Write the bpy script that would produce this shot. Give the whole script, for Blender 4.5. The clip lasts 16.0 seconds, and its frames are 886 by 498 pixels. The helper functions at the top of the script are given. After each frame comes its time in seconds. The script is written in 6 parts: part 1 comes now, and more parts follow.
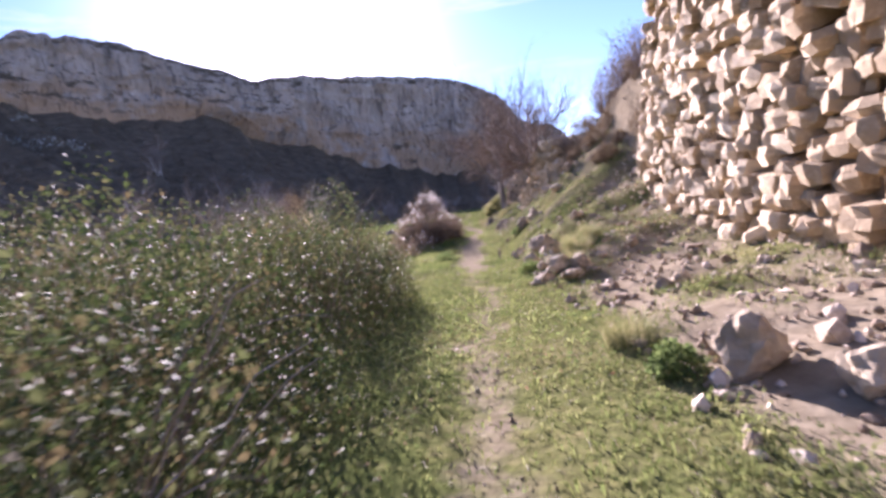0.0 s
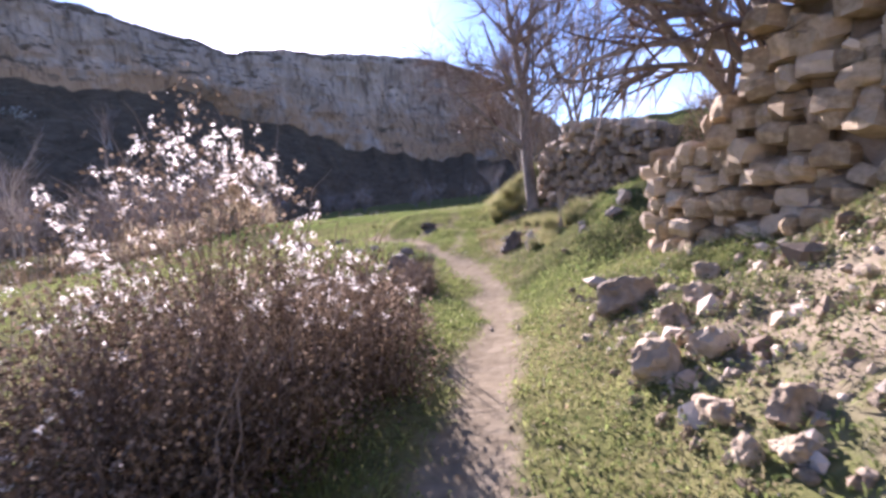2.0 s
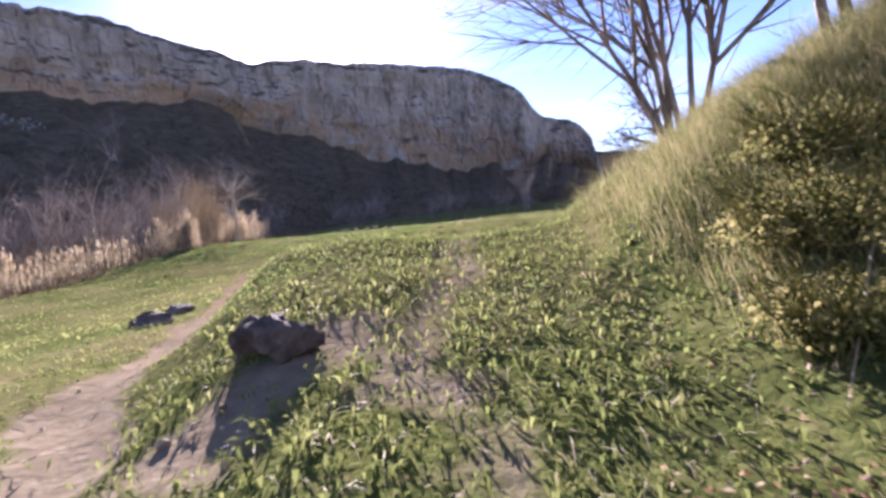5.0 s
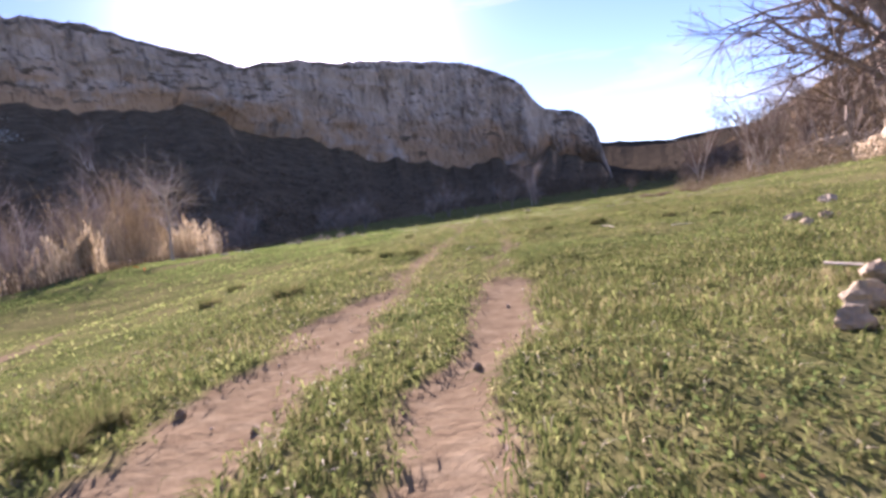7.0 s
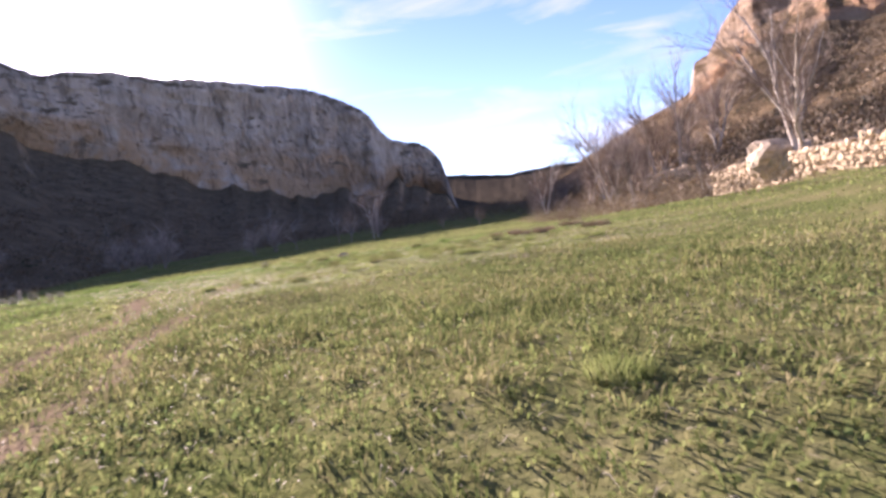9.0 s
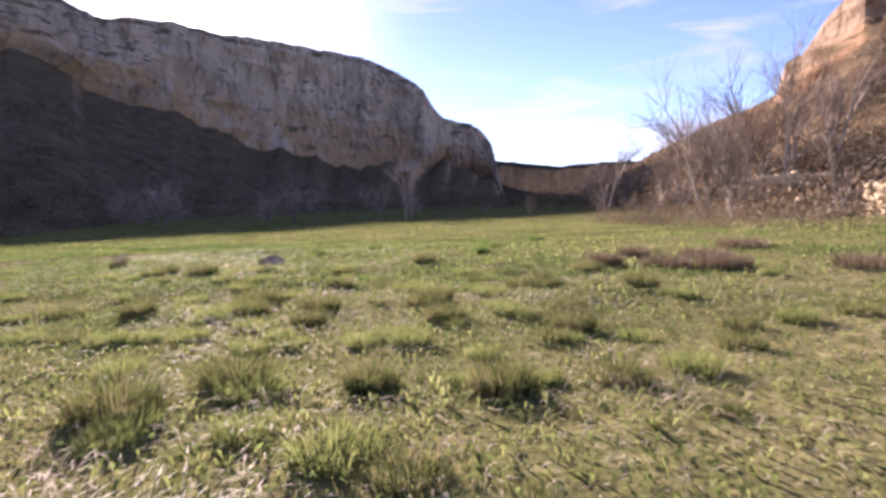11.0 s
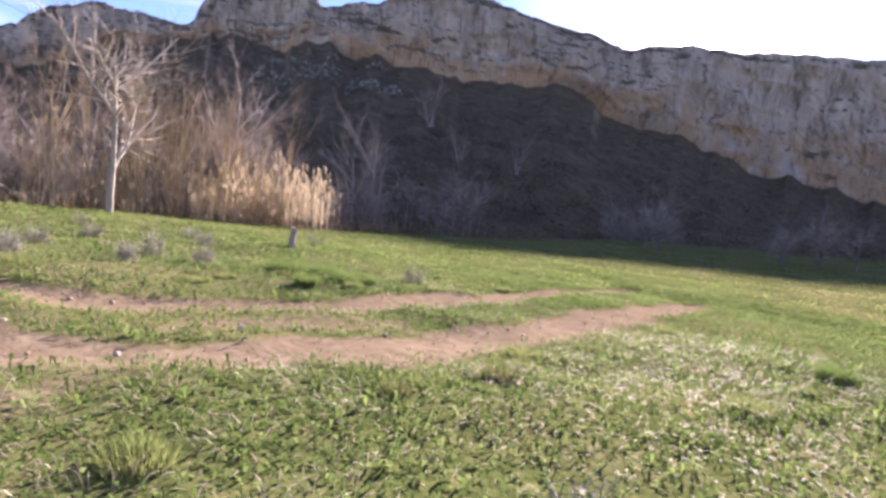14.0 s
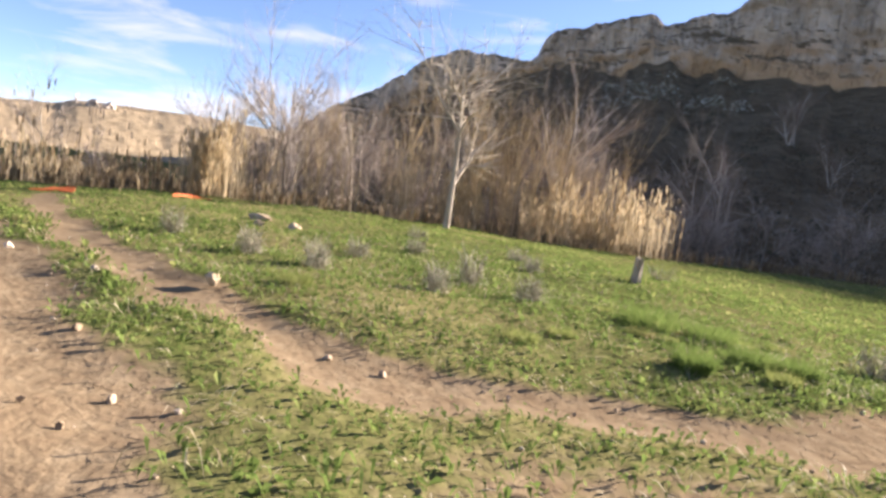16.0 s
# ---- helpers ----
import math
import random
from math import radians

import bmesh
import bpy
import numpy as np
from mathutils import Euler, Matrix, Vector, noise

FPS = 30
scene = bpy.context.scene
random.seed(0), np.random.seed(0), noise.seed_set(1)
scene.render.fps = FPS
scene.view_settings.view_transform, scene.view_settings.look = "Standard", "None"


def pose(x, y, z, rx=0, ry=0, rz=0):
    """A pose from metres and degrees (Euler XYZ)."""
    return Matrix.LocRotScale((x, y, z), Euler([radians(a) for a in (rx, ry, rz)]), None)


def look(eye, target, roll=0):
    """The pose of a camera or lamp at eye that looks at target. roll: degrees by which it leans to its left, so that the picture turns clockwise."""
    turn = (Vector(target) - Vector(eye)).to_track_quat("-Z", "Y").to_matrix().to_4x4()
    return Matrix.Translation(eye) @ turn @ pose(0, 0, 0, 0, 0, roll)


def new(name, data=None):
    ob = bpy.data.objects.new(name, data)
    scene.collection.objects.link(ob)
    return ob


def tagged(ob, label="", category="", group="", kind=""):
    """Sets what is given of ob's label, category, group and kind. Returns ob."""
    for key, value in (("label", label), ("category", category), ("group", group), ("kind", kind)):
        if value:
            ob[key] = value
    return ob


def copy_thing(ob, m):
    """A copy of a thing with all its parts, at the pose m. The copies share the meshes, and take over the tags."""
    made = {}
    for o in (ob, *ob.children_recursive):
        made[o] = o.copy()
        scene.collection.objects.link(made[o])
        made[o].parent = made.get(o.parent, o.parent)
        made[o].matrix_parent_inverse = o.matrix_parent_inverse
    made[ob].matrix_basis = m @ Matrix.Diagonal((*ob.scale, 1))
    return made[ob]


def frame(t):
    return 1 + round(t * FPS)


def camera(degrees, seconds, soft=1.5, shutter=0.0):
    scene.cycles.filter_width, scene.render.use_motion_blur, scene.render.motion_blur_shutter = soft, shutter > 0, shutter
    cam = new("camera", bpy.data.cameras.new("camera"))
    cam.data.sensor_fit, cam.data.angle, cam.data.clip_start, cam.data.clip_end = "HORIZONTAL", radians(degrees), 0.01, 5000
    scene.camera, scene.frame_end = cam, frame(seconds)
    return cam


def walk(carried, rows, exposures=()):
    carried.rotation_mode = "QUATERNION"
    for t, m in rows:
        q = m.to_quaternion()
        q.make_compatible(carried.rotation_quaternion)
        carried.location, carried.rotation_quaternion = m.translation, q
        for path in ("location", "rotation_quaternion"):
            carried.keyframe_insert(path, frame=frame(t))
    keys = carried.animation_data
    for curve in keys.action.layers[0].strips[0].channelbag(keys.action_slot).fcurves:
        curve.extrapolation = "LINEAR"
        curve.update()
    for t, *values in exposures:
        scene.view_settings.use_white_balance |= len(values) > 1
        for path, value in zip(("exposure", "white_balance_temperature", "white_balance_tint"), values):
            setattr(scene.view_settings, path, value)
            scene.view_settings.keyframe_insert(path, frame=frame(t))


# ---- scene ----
cam = camera(77.1, 16.0, soft=3.1, shutter=0.07)
PATH = [
    (0, (0.0, -0.044, 0.999), (-0.105, 1.946, 0.824), -6.7),
    (0.5, (0.039, 5.187, 0.863), (-0.042, 7.177, 0.677), -2.4),
    (1, (-0.078, 10.231, 0.866), (-0.2, 12.217, 0.663), -1.7),
    (1.5, (-0.091, 14.133, 0.894), (-0.195, 16.128, 0.808), -6.0),
    (2, (0.008, 17.561, 0.877), (-0.047, 19.547, 0.651), -4.9),
    (2.5, (0.086, 20.324, 0.661), (0.001, 22.293, 0.323), -7.0),
    (3, (0.361, 23.377, 0.456), (0.373, 25.367, 0.249), -3.1),
    (3.5, (0.347, 25.745, 0.324), (0.334, 27.727, 0.057), -0.1),
    (4, (0.13, 27.868, 0.15), (-0.029, 29.853, -0.029), -3.0),
    (4.5, (0.142, 29.7, 0.168), (-0.003, 31.688, -0.002), -5.0),
    (5.25, (0.17, 33.0, 0.42), (0.02, 34.985, 0.24), -5.6),
    (5.75, (0.25, 35.35, 0.64), (0.09, 37.335, 0.45), -6.0),
    (6.25, (0.38, 37.95, 0.58), (0.21, 39.93, 0.36), -6.6),
    (6.6, (0.49, 39.9, 0.3), (0.32, 41.88, 0.09), -7.2),
    (7, (0.609, 42.246, -0.036), (0.442, 44.231, -0.215), -7.8),
    (7.5, (0.783, 45.432, -0.136), (0.735, 47.423, -0.311), -10.5),
    (8, (1.355, 48.551, -0.176), (1.527, 50.538, -0.328), -10.3),
    (8.5, (1.986, 50.89, -0.183), (2.333, 52.855, -0.317), -8.4),
    (11, (4.693, 63.262, -0.317), (4.922, 65.24, -0.507), -1.3),
    (11.5, (4.665, 65.871, -0.363), (4.692, 67.863, -0.542), 1.0),
    (12, (4.041, 68.16, -0.322), (3.796, 70.139, -0.474), 4.5),
    (12.5, (3.228, 69.646, -0.333), (2.676, 71.564, -0.473), 4.0),
    (13, (2.207, 70.973, -0.412), (1.339, 72.768, -0.574), 5.1),
    (13.5, (1.472, 71.581, -0.402), (0.36, 73.238, -0.533), 2.6),
    (14, (0.83, 72.037, -0.39), (-0.45, 73.565, -0.55), 5.2),
    (14.5, (0.047, 72.398, -0.427), (-1.4, 73.773, -0.56), 4.7),
    (15, (-0.601, 72.614, -0.466), (-2.179, 73.833, -0.621), 7.5),
    (15.5, (-1.243, 72.987, -0.514), (-2.976, 73.974, -0.668), 7.0),
    (16, (-1.9, 73.36, -0.55), (-3.795, 73.968, -0.745), 7.0),
]
EXPOSURES = [(0, 2.4, 5700, 38), (2.0, 2.45, 5700, 34), (3.5, 2.4, 5700, 33), (4.5, 2.35, 5750, 36), (7.0, 2.3, 6050, 38), (8.5, 2.35, 6100, 38), (11.0, 2.2, 6350, 39), (12.0, 2.25, 6400, 40), (13.0, 2.4, 6100, 39), (14.0, 2.5, 6100, 35), (14.5, 2.45, 6300, 29), (16.0, 2.35, 6750, 20)]
walk(cam, [(t, look(eye, target, roll)) for t, eye, target, roll in PATH], EXPOSURES)

# ---- world and sun ----
SUN_AZ, SUN_EL = 16.4, 17.8
sun_dir = Vector((-math.sin(radians(SUN_AZ)) * math.cos(radians(SUN_EL)), math.cos(radians(SUN_AZ)) * math.cos(radians(SUN_EL)), math.sin(radians(SUN_EL))))

world = bpy.data.worlds.new("sky")
scene.world = world
world.use_nodes = True
wt = world.node_tree
wt.nodes.clear()


def wnode(kind, **inputs):
    n = wt.nodes.new(kind)
    for k, v in inputs.items():
        n.inputs[k].default_value = v
    return n


w_out = wnode("ShaderNodeOutputWorld")
w_bg = wnode("ShaderNodeBackground", Strength=0.058)
w_sky = wnode("ShaderNodeTexSky")
w_sky.sky_type = "NISHITA"
w_sky.sun_disc = False
w_sky.sun_elevation, w_sky.sun_rotation = radians(SUN_EL), radians(-SUN_AZ)
w_sky.air_density, w_sky.dust_density, w_sky.ozone_density = 0.6, 0.05, 2.2
w_co = wnode("ShaderNodeTexCoord")
# thin streaks of cloud, stretched level
w_map = wnode("ShaderNodeMapping")
w_map.inputs["Scale"].default_value = (1.1, 1.6, 7.0)
w_map.inputs["Rotation"].default_value = (0.12, 0.1, 0.5)
w_cl = wnode("ShaderNodeTexNoise", Scale=2.3, Detail=9.0, Roughness=0.58, Distortion=0.5)
w_ramp = wt.nodes.new("ShaderNodeValToRGB")
w_ramp.color_ramp.elements[0].position, w_ramp.color_ramp.elements[1].position = 0.53, 0.8
w_mix = wt.nodes.new("ShaderNodeMixRGB")
w_mix.inputs[2].default_value = (3.9, 4.0, 4.3, 1)
# low bank of cloud over the end of the valley
w_low = wnode("ShaderNodeMapping")
w_low.inputs["Scale"].default_value = (1.6, 1.6, 11.0)
w_bank = wnode("ShaderNodeTexNoise", Scale=1.9, Detail=8.0, Roughness=0.55, Distortion=0.3)
w_bramp = wt.nodes.new("ShaderNodeValToRGB")
w_bramp.color_ramp.elements[0].position, w_bramp.color_ramp.elements[1].position = 0.44, 0.62
w_sep = wt.nodes.new("ShaderNodeSeparateXYZ")
w_band = wt.nodes.new("ShaderNodeValToRGB")
w_band.color_ramp.elements[0].position, w_band.color_ramp.elements[1].position = 0.045, 0.08
w_band.color_ramp.elements.new(0.1)
w_band.color_ramp.elements.new(0.135)
for e, c in zip(w_band.color_ramp.elements, (0, 1, 0.9, 0)):
    e.color = (c, c, c, 1)
w_both = wt.nodes.new("ShaderNodeMath")
w_both.operation = "MULTIPLY"
w_mix2 = wt.nodes.new("ShaderNodeMixRGB")
w_mix2.inputs[2].default_value = (4.2, 4.3, 4.6, 1)
# bright glow round the low sun, added to the sky for its overexposed bloom
w_dot = wt.nodes.new("ShaderNodeVectorMath")
w_dot.operation = "DOT_PRODUCT"
w_dot.inputs[1].default_value = sun_dir
w_acos = wt.nodes.new("ShaderNodeMath")
w_acos.operation = "ARCCOSINE"
w_aur = wt.nodes.new("ShaderNodeMapRange")
for k, v in (("From Min", 0.6), ("From Max", 0.0), ("To Min", 0.0), ("To Max", 1.0)):
    w_aur.inputs[k].default_value = v
w_pow = wt.nodes.new("ShaderNodeMath")
w_pow.operation = "POWER"
w_pow.inputs[1].default_value = 7.0
w_glow = wt.nodes.new("ShaderNodeMixRGB")
w_glow.blend_type = "ADD"
w_glow.use_clamp = False
w_glow.inputs[2].default_value = (62, 59, 54, 1)
for a, b in ((w_co.outputs["Generated"], w_map.inputs["Vector"]), (w_map.outputs["Vector"], w_cl.inputs["Vector"]),
             (w_cl.outputs["Fac"], w_ramp.inputs["Fac"]), (w_ramp.outputs["Color"], w_mix.inputs[0]),
             (w_sky.outputs["Color"], w_mix.inputs[1]), (w_co.outputs["Generated"], w_dot.inputs[0]),
             (w_dot.outputs["Value"], w_acos.inputs[0]), (w_acos.outputs[0], w_aur.inputs["Value"]),
             (w_aur.outputs["Result"], w_pow.inputs[0]), (w_pow.outputs[0], w_glow.inputs[0]), (w_co.outputs["Generated"], w_low.inputs["Vector"]), (w_low.outputs["Vector"], w_bank.inputs["Vector"]),
             (w_bank.outputs["Fac"], w_bramp.inputs["Fac"]), (w_co.outputs["Generated"], w_sep.inputs[0]), (w_sep.outputs["Z"], w_band.inputs["Fac"]),
             (w_bramp.outputs["Color"], w_both.inputs[0]), (w_band.outputs["Color"], w_both.inputs[1]), (w_both.outputs[0], w_mix2.inputs[0]),
             (w_mix.outputs["Color"], w_mix2.inputs[1]), (w_mix2.outputs["Color"], w_glow.inputs[1]),
             (w_glow.outputs["Color"], w_bg.inputs["Color"]), (w_bg.outputs["Background"], w_out.inputs["Surface"])):
    wt.links.new(a, b)

sun_data = bpy.data.lights.new("sun", "SUN")
sun_data.energy, sun_data.angle, sun_data.color = 5.0, radians(0.6), (1.0, 0.9, 0.76)
sun = new("sun", sun_data)
sun.matrix_world = look(sun_dir * 60, (0, 0, 0))

# ---- number helpers ----
rng = np.random.default_rng(7)


def hash2(ix, iy, seed):
    h = (ix.astype(np.int64) * 374761393 + iy.astype(np.int64) * 668265263 + seed * 1274126177) & 0xFFFFFFFF
    h = ((h ^ (h >> 13)) * 1103515245) & 0xFFFFFFFF
    h = ((h ^ (h >> 16)) * 2246822519) & 0xFFFFFFFF
    return ((h ^ (h >> 15)) & 0xFFFFFF) / float(0xFFFFFF)


def vnoise(x, y, seed=0):
    """Smooth value noise, -1 to 1."""
    x, y = np.asarray(x, float), np.asarray(y, float)
    ix, iy = np.floor(x), np.floor(y)
    fx, fy = x - ix, y - iy
    fx, fy = fx * fx * (3 - 2 * fx), fy * fy * (3 - 2 * fy)
    a, b = hash2(ix, iy, seed), hash2(ix + 1, iy, seed)
    c, d = hash2(ix, iy + 1, seed), hash2(ix + 1, iy + 1, seed)
    return 2 * (a + (b - a) * fx + (c - a) * fy + (a - b - c + d) * fx * fy) - 1


def fbm(x, y, seed=0, octaves=4, gain=0.5):
    out, amp, f = 0, 1.0, 1.0
    for o in range(octaves):
        out = out + amp * vnoise(np.asarray(x) * f, np.asarray(y) * f, seed + 17 * o)
        amp, f = amp * gain, f * 2.03
    return out


def step(a, b, v):
    t = np.clip((np.asarray(v, float) - a) / (b - a), 0, 1)
    return t * t * (3 - 2 * t)


def mesh_of(name, verts, faces, materials, smooth=False, index=None):
    """A mesh from arrays: verts n x 3, faces a list of arrays m x k."""
    verts = np.asarray(verts, np.float32)
    me = bpy.data.meshes.new(name)
    me.vertices.add(len(verts))
    me.vertices.foreach_set("co", verts.ravel())
    faces = [np.asarray(f, np.int32) for f in faces if len(f)]
    loops = np.concatenate([f.ravel() for f in faces])
    sizes = np.concatenate([np.full(len(f), f.shape[1], np.int32) for f in faces])
    me.loops.add(len(loops))
    me.loops.foreach_set("vertex_index", loops)
    me.polygons.add(len(sizes))
    me.polygons.foreach_set("loop_start", np.concatenate([[0], np.cumsum(sizes)[:-1]]).astype(np.int32))
    me.polygons.foreach_set("loop_total", sizes)
    if index is not None:
        me.polygons.foreach_set("material_index", np.asarray(index, np.int32))
    me.polygons.foreach_set("use_smooth", np.full(len(sizes), smooth))
    me.update(calc_edges=True)
    for m in materials if isinstance(materials, (list, tuple)) else [materials]:
        me.materials.append(m)
    return me


def grid_faces(nu, nv):
    i = np.arange(nu * nv).reshape(nu, nv)
    return np.stack([i[:-1, :-1], i[1:, :-1], i[1:, 1:], i[:-1, 1:]], -1).reshape(-1, 4)


def part(name, me, parent, label=""):
    ob = new(name, me)
    ob.parent = parent
    return tagged(ob, label) if label else ob


# ---- materials ----
def material(name, colours, scale=4.0, rough=0.85, bump=0.3, fine=40.0, spread=(0.35, 0.65), coords="Object", island=0.0, objrand=0.0,
             translucent=0.0, stretch=(1, 1, 1), bump_size=0.02, spec=0.3):
    """Two scales of mottling between the colours, with fine relief."""
    m = bpy.data.materials.new(name)
    m.use_nodes = True
    nt = m.node_tree
    nt.nodes.clear()
    out, bsdf = nt.nodes.new("ShaderNodeOutputMaterial"), nt.nodes.new("ShaderNodeBsdfPrincipled")
    bsdf.inputs["Roughness"].default_value = rough
    bsdf.inputs["Specular IOR Level"].default_value = spec
    co, mp = nt.nodes.new("ShaderNodeTexCoord"), nt.nodes.new("ShaderNodeMapping")
    mp.inputs["Scale"].default_value = stretch
    nt.links.new(co.outputs[coords], mp.inputs["Vector"])
    big, small = nt.nodes.new("ShaderNodeTexNoise"), nt.nodes.new("ShaderNodeTexNoise")
    for n, s in ((big, scale), (small, fine)):
        n.inputs["Scale"].default_value, n.inputs["Detail"].default_value, n.inputs["Roughness"].default_value = s, 6.0, 0.62
        nt.links.new(mp.outputs["Vector"], n.inputs["Vector"])
    mix = nt.nodes.new("ShaderNodeMath")
    mix.operation = "MULTIPLY_ADD"
    mix.inputs[1].default_value = 0.35
    half = nt.nodes.new("ShaderNodeMath")
    half.operation = "MULTIPLY"
    half.inputs[1].default_value = 0.65
    nt.links.new(big.outputs["Fac"], half.inputs[0])
    nt.links.new(small.outputs["Fac"], mix.inputs[0])
    nt.links.new(half.outputs[0], mix.inputs[2])
    fac = mix.outputs[0]
    for amount, node, socket in ((island, "ShaderNodeNewGeometry", "Random Per Island"), (objrand, "ShaderNodeObjectInfo", "Random")):
        if amount:
            src, add = nt.nodes.new(node), nt.nodes.new("ShaderNodeMath")
            add.operation = "MULTIPLY_ADD"
            add.inputs[1].default_value = amount
            sub = nt.nodes.new("ShaderNodeMath")
            sub.operation = "SUBTRACT"
            sub.inputs[1].default_value = amount / 2
            nt.links.new(src.outputs[socket], add.inputs[0])
            nt.links.new(fac, add.inputs[2])
            nt.links.new(add.outputs[0], sub.inputs[0])
            fac = sub.outputs[0]
    ramp = nt.nodes.new("ShaderNodeValToRGB")
    el = ramp.color_ramp.elements
    while len(el) < len(colours):
        el.new(0.5)
    for k, c in enumerate(colours):
        el[k].position = spread[0] + (spread[1] - spread[0]) * k / max(1, len(colours) - 1)
        el[k].color = (*c, 1)
    nt.links.new(fac, ramp.inputs["Fac"])
    nt.links.new(ramp.outputs["Color"], bsdf.inputs["Base Color"])
    if bump:
        b = nt.nodes.new("ShaderNodeBump")
        b.inputs["Strength"].default_value, b.inputs["Distance"].default_value = bump, bump_size
        nt.links.new(small.outputs["Fac"], b.inputs["Height"])
        nt.links.new(b.outputs["Normal"], bsdf.inputs["Normal"])
    last = bsdf.outputs["BSDF"]
    if translucent:
        tr, ms = nt.nodes.new("ShaderNodeBsdfTranslucent"), nt.nodes.new("ShaderNodeMixShader")
        ms.inputs[0].default_value = translucent
        nt.links.new(ramp.outputs["Color"], tr.inputs["Color"])
        nt.links.new(last, ms.inputs[1])
        nt.links.new(tr.outputs[0], ms.inputs[2])
        last = ms.outputs[0]
    nt.links.new(last, out.inputs["Surface"])
    return m


M_GRASS = material("grass_blade", [(0.1, 0.132, 0.043), (0.175, 0.212, 0.068), (0.25, 0.272, 0.1), (0.37, 0.345, 0.17)], scale=0.45, fine=4.0, rough=0.85, bump=0, island=0.22, translucent=0.45, spread=(0.3, 0.74), spec=0.0)
M_LUSH = material("lush_grass_blade", [(0.07, 0.112, 0.03), (0.115, 0.172, 0.047), (0.17, 0.232, 0.07), (0.27, 0.28, 0.12)], scale=0.45, fine=4.0, rough=0.85, bump=0, island=0.22, translucent=0.45, spread=(0.3, 0.76), spec=0.0)
M_TUFT = material("tuft_blade", [(0.06, 0.078, 0.028), (0.12, 0.145, 0.046), (0.2, 0.19, 0.08), (0.32, 0.28, 0.15)], scale=0.7, fine=3.0, rough=0.85, bump=0, island=0.35, translucent=0.4, spread=(0.3, 0.74), spec=0.0)
M_WEED = material("weed_leaf", [(0.08, 0.118, 0.04), (0.14, 0.188, 0.062), (0.21, 0.255, 0.085)], scale=0.6, fine=5.0, rough=0.8, bump=0, island=0.22, translucent=0.45, spec=0.03)
M_BANKWEED = material("bank_weed_leaf", [(0.07, 0.078, 0.035), (0.12, 0.142, 0.062), (0.18, 0.195, 0.095), (0.24, 0.2, 0.12)], scale=0.7, fine=6.0, rough=0.85, bump=0, island=0.4, translucent=0.35, spec=0.03)
M_STRAW = material("dry_straw", [(0.22, 0.18, 0.105), (0.35, 0.3, 0.19), (0.47, 0.42, 0.3)], scale=1.0, fine=8.0, rough=0.7, bump=0, island=0.5, translucent=0.3)
M_REED = material("dry_reed", [(0.33, 0.26, 0.16), (0.49, 0.405, 0.26), (0.64, 0.55, 0.39)], scale=0.3, fine=2.0, rough=0.8, bump=0, island=0.5, translucent=0.45, spec=0.05)
M_STONE = material("wall_stone", [(0.33, 0.25, 0.15), (0.53, 0.42, 0.265), (0.68, 0.56, 0.385)], scale=2.2, fine=22, rough=0.92, bump=0.7, objrand=0.35, bump_size=0.03)
M_ROCK = material("field_rock", [(0.14, 0.12, 0.1), (0.3, 0.26, 0.21), (0.46, 0.41, 0.34)], scale=2.5, fine=18, rough=0.92, bump=0.8, objrand=0.2, bump_size=0.03)
M_EARTH = material("bank_earth", [(0.16, 0.118, 0.075), (0.29, 0.22, 0.145), (0.4, 0.32, 0.22)], scale=1.2, fine=14, rough=0.95, bump=0.9, bump_size=0.04)
M_BARK = material("grey_bark", [(0.09, 0.075, 0.06), (0.21, 0.18, 0.15), (0.38, 0.34, 0.29)], scale=2.0, fine=20, rough=0.9, bump=0.8, stretch=(1, 1, 0.35), bump_size=0.02)
M_TWIG = material("bare_twig", [(0.11, 0.075, 0.055), (0.2, 0.15, 0.11), (0.32, 0.26, 0.2)], scale=0.6, fine=5, rough=0.85, bump=0, island=0.3)
M_PALE = material("pale_bark", [(0.25, 0.21, 0.17), (0.42, 0.37, 0.3), (0.55, 0.5, 0.43)], scale=1.2, fine=12, rough=0.85, bump=0.4, stretch=(1, 1, 0.4))
M_POST = material("weathered_post", [(0.2, 0.16, 0.12), (0.36, 0.3, 0.23), (0.5, 0.44, 0.36)], scale=3, fine=30, rough=0.9, bump=0.5, stretch=(1, 1, 0.15))
M_BRAMBLE = material("bramble_leaf", [(0.035, 0.055, 0.02), (0.07, 0.095, 0.03), (0.12, 0.135, 0.055), (0.15, 0.12, 0.06)], scale=1.5, fine=9, rough=0.62, bump=0, island=0.35, translucent=0.25, spec=0.08)
M_DRYLEAF = material("dry_leaf", [(0.16, 0.09, 0.05), (0.28, 0.18, 0.11), (0.42, 0.32, 0.2)], scale=1.5, fine=9, rough=0.7, bump=0, island=0.5, translucent=0.3)
M_FLUFF = material("seed_fluff", [(0.55, 0.5, 0.45), (0.75, 0.71, 0.66), (0.85, 0.82, 0.78)], scale=3, fine=20, rough=0.9, bump=0, island=0.4, translucent=0.5)
M_SHRUB = material("hill_shrub", [(0.03, 0.035, 0.018), (0.06, 0.065, 0.03), (0.12, 0.1, 0.06)], scale=0.2, fine=1.5, rough=0.8, bump=0, island=0.5, translucent=0.15)
M_DRYSHRUB = material("dry_hill_shrub", [(0.12, 0.085, 0.05), (0.2, 0.15, 0.09), (0.3, 0.24, 0.15)], scale=0.2, fine=1.5, rough=0.85, bump=0, island=0.5, translucent=0.15)
M_SLOPE = material("slope_thicket", [(0.085, 0.064, 0.04), (0.12, 0.092, 0.058), (0.165, 0.13, 0.088)], scale=0.08, fine=1.0, rough=0.85, bump=0, island=0.3, translucent=0.15)
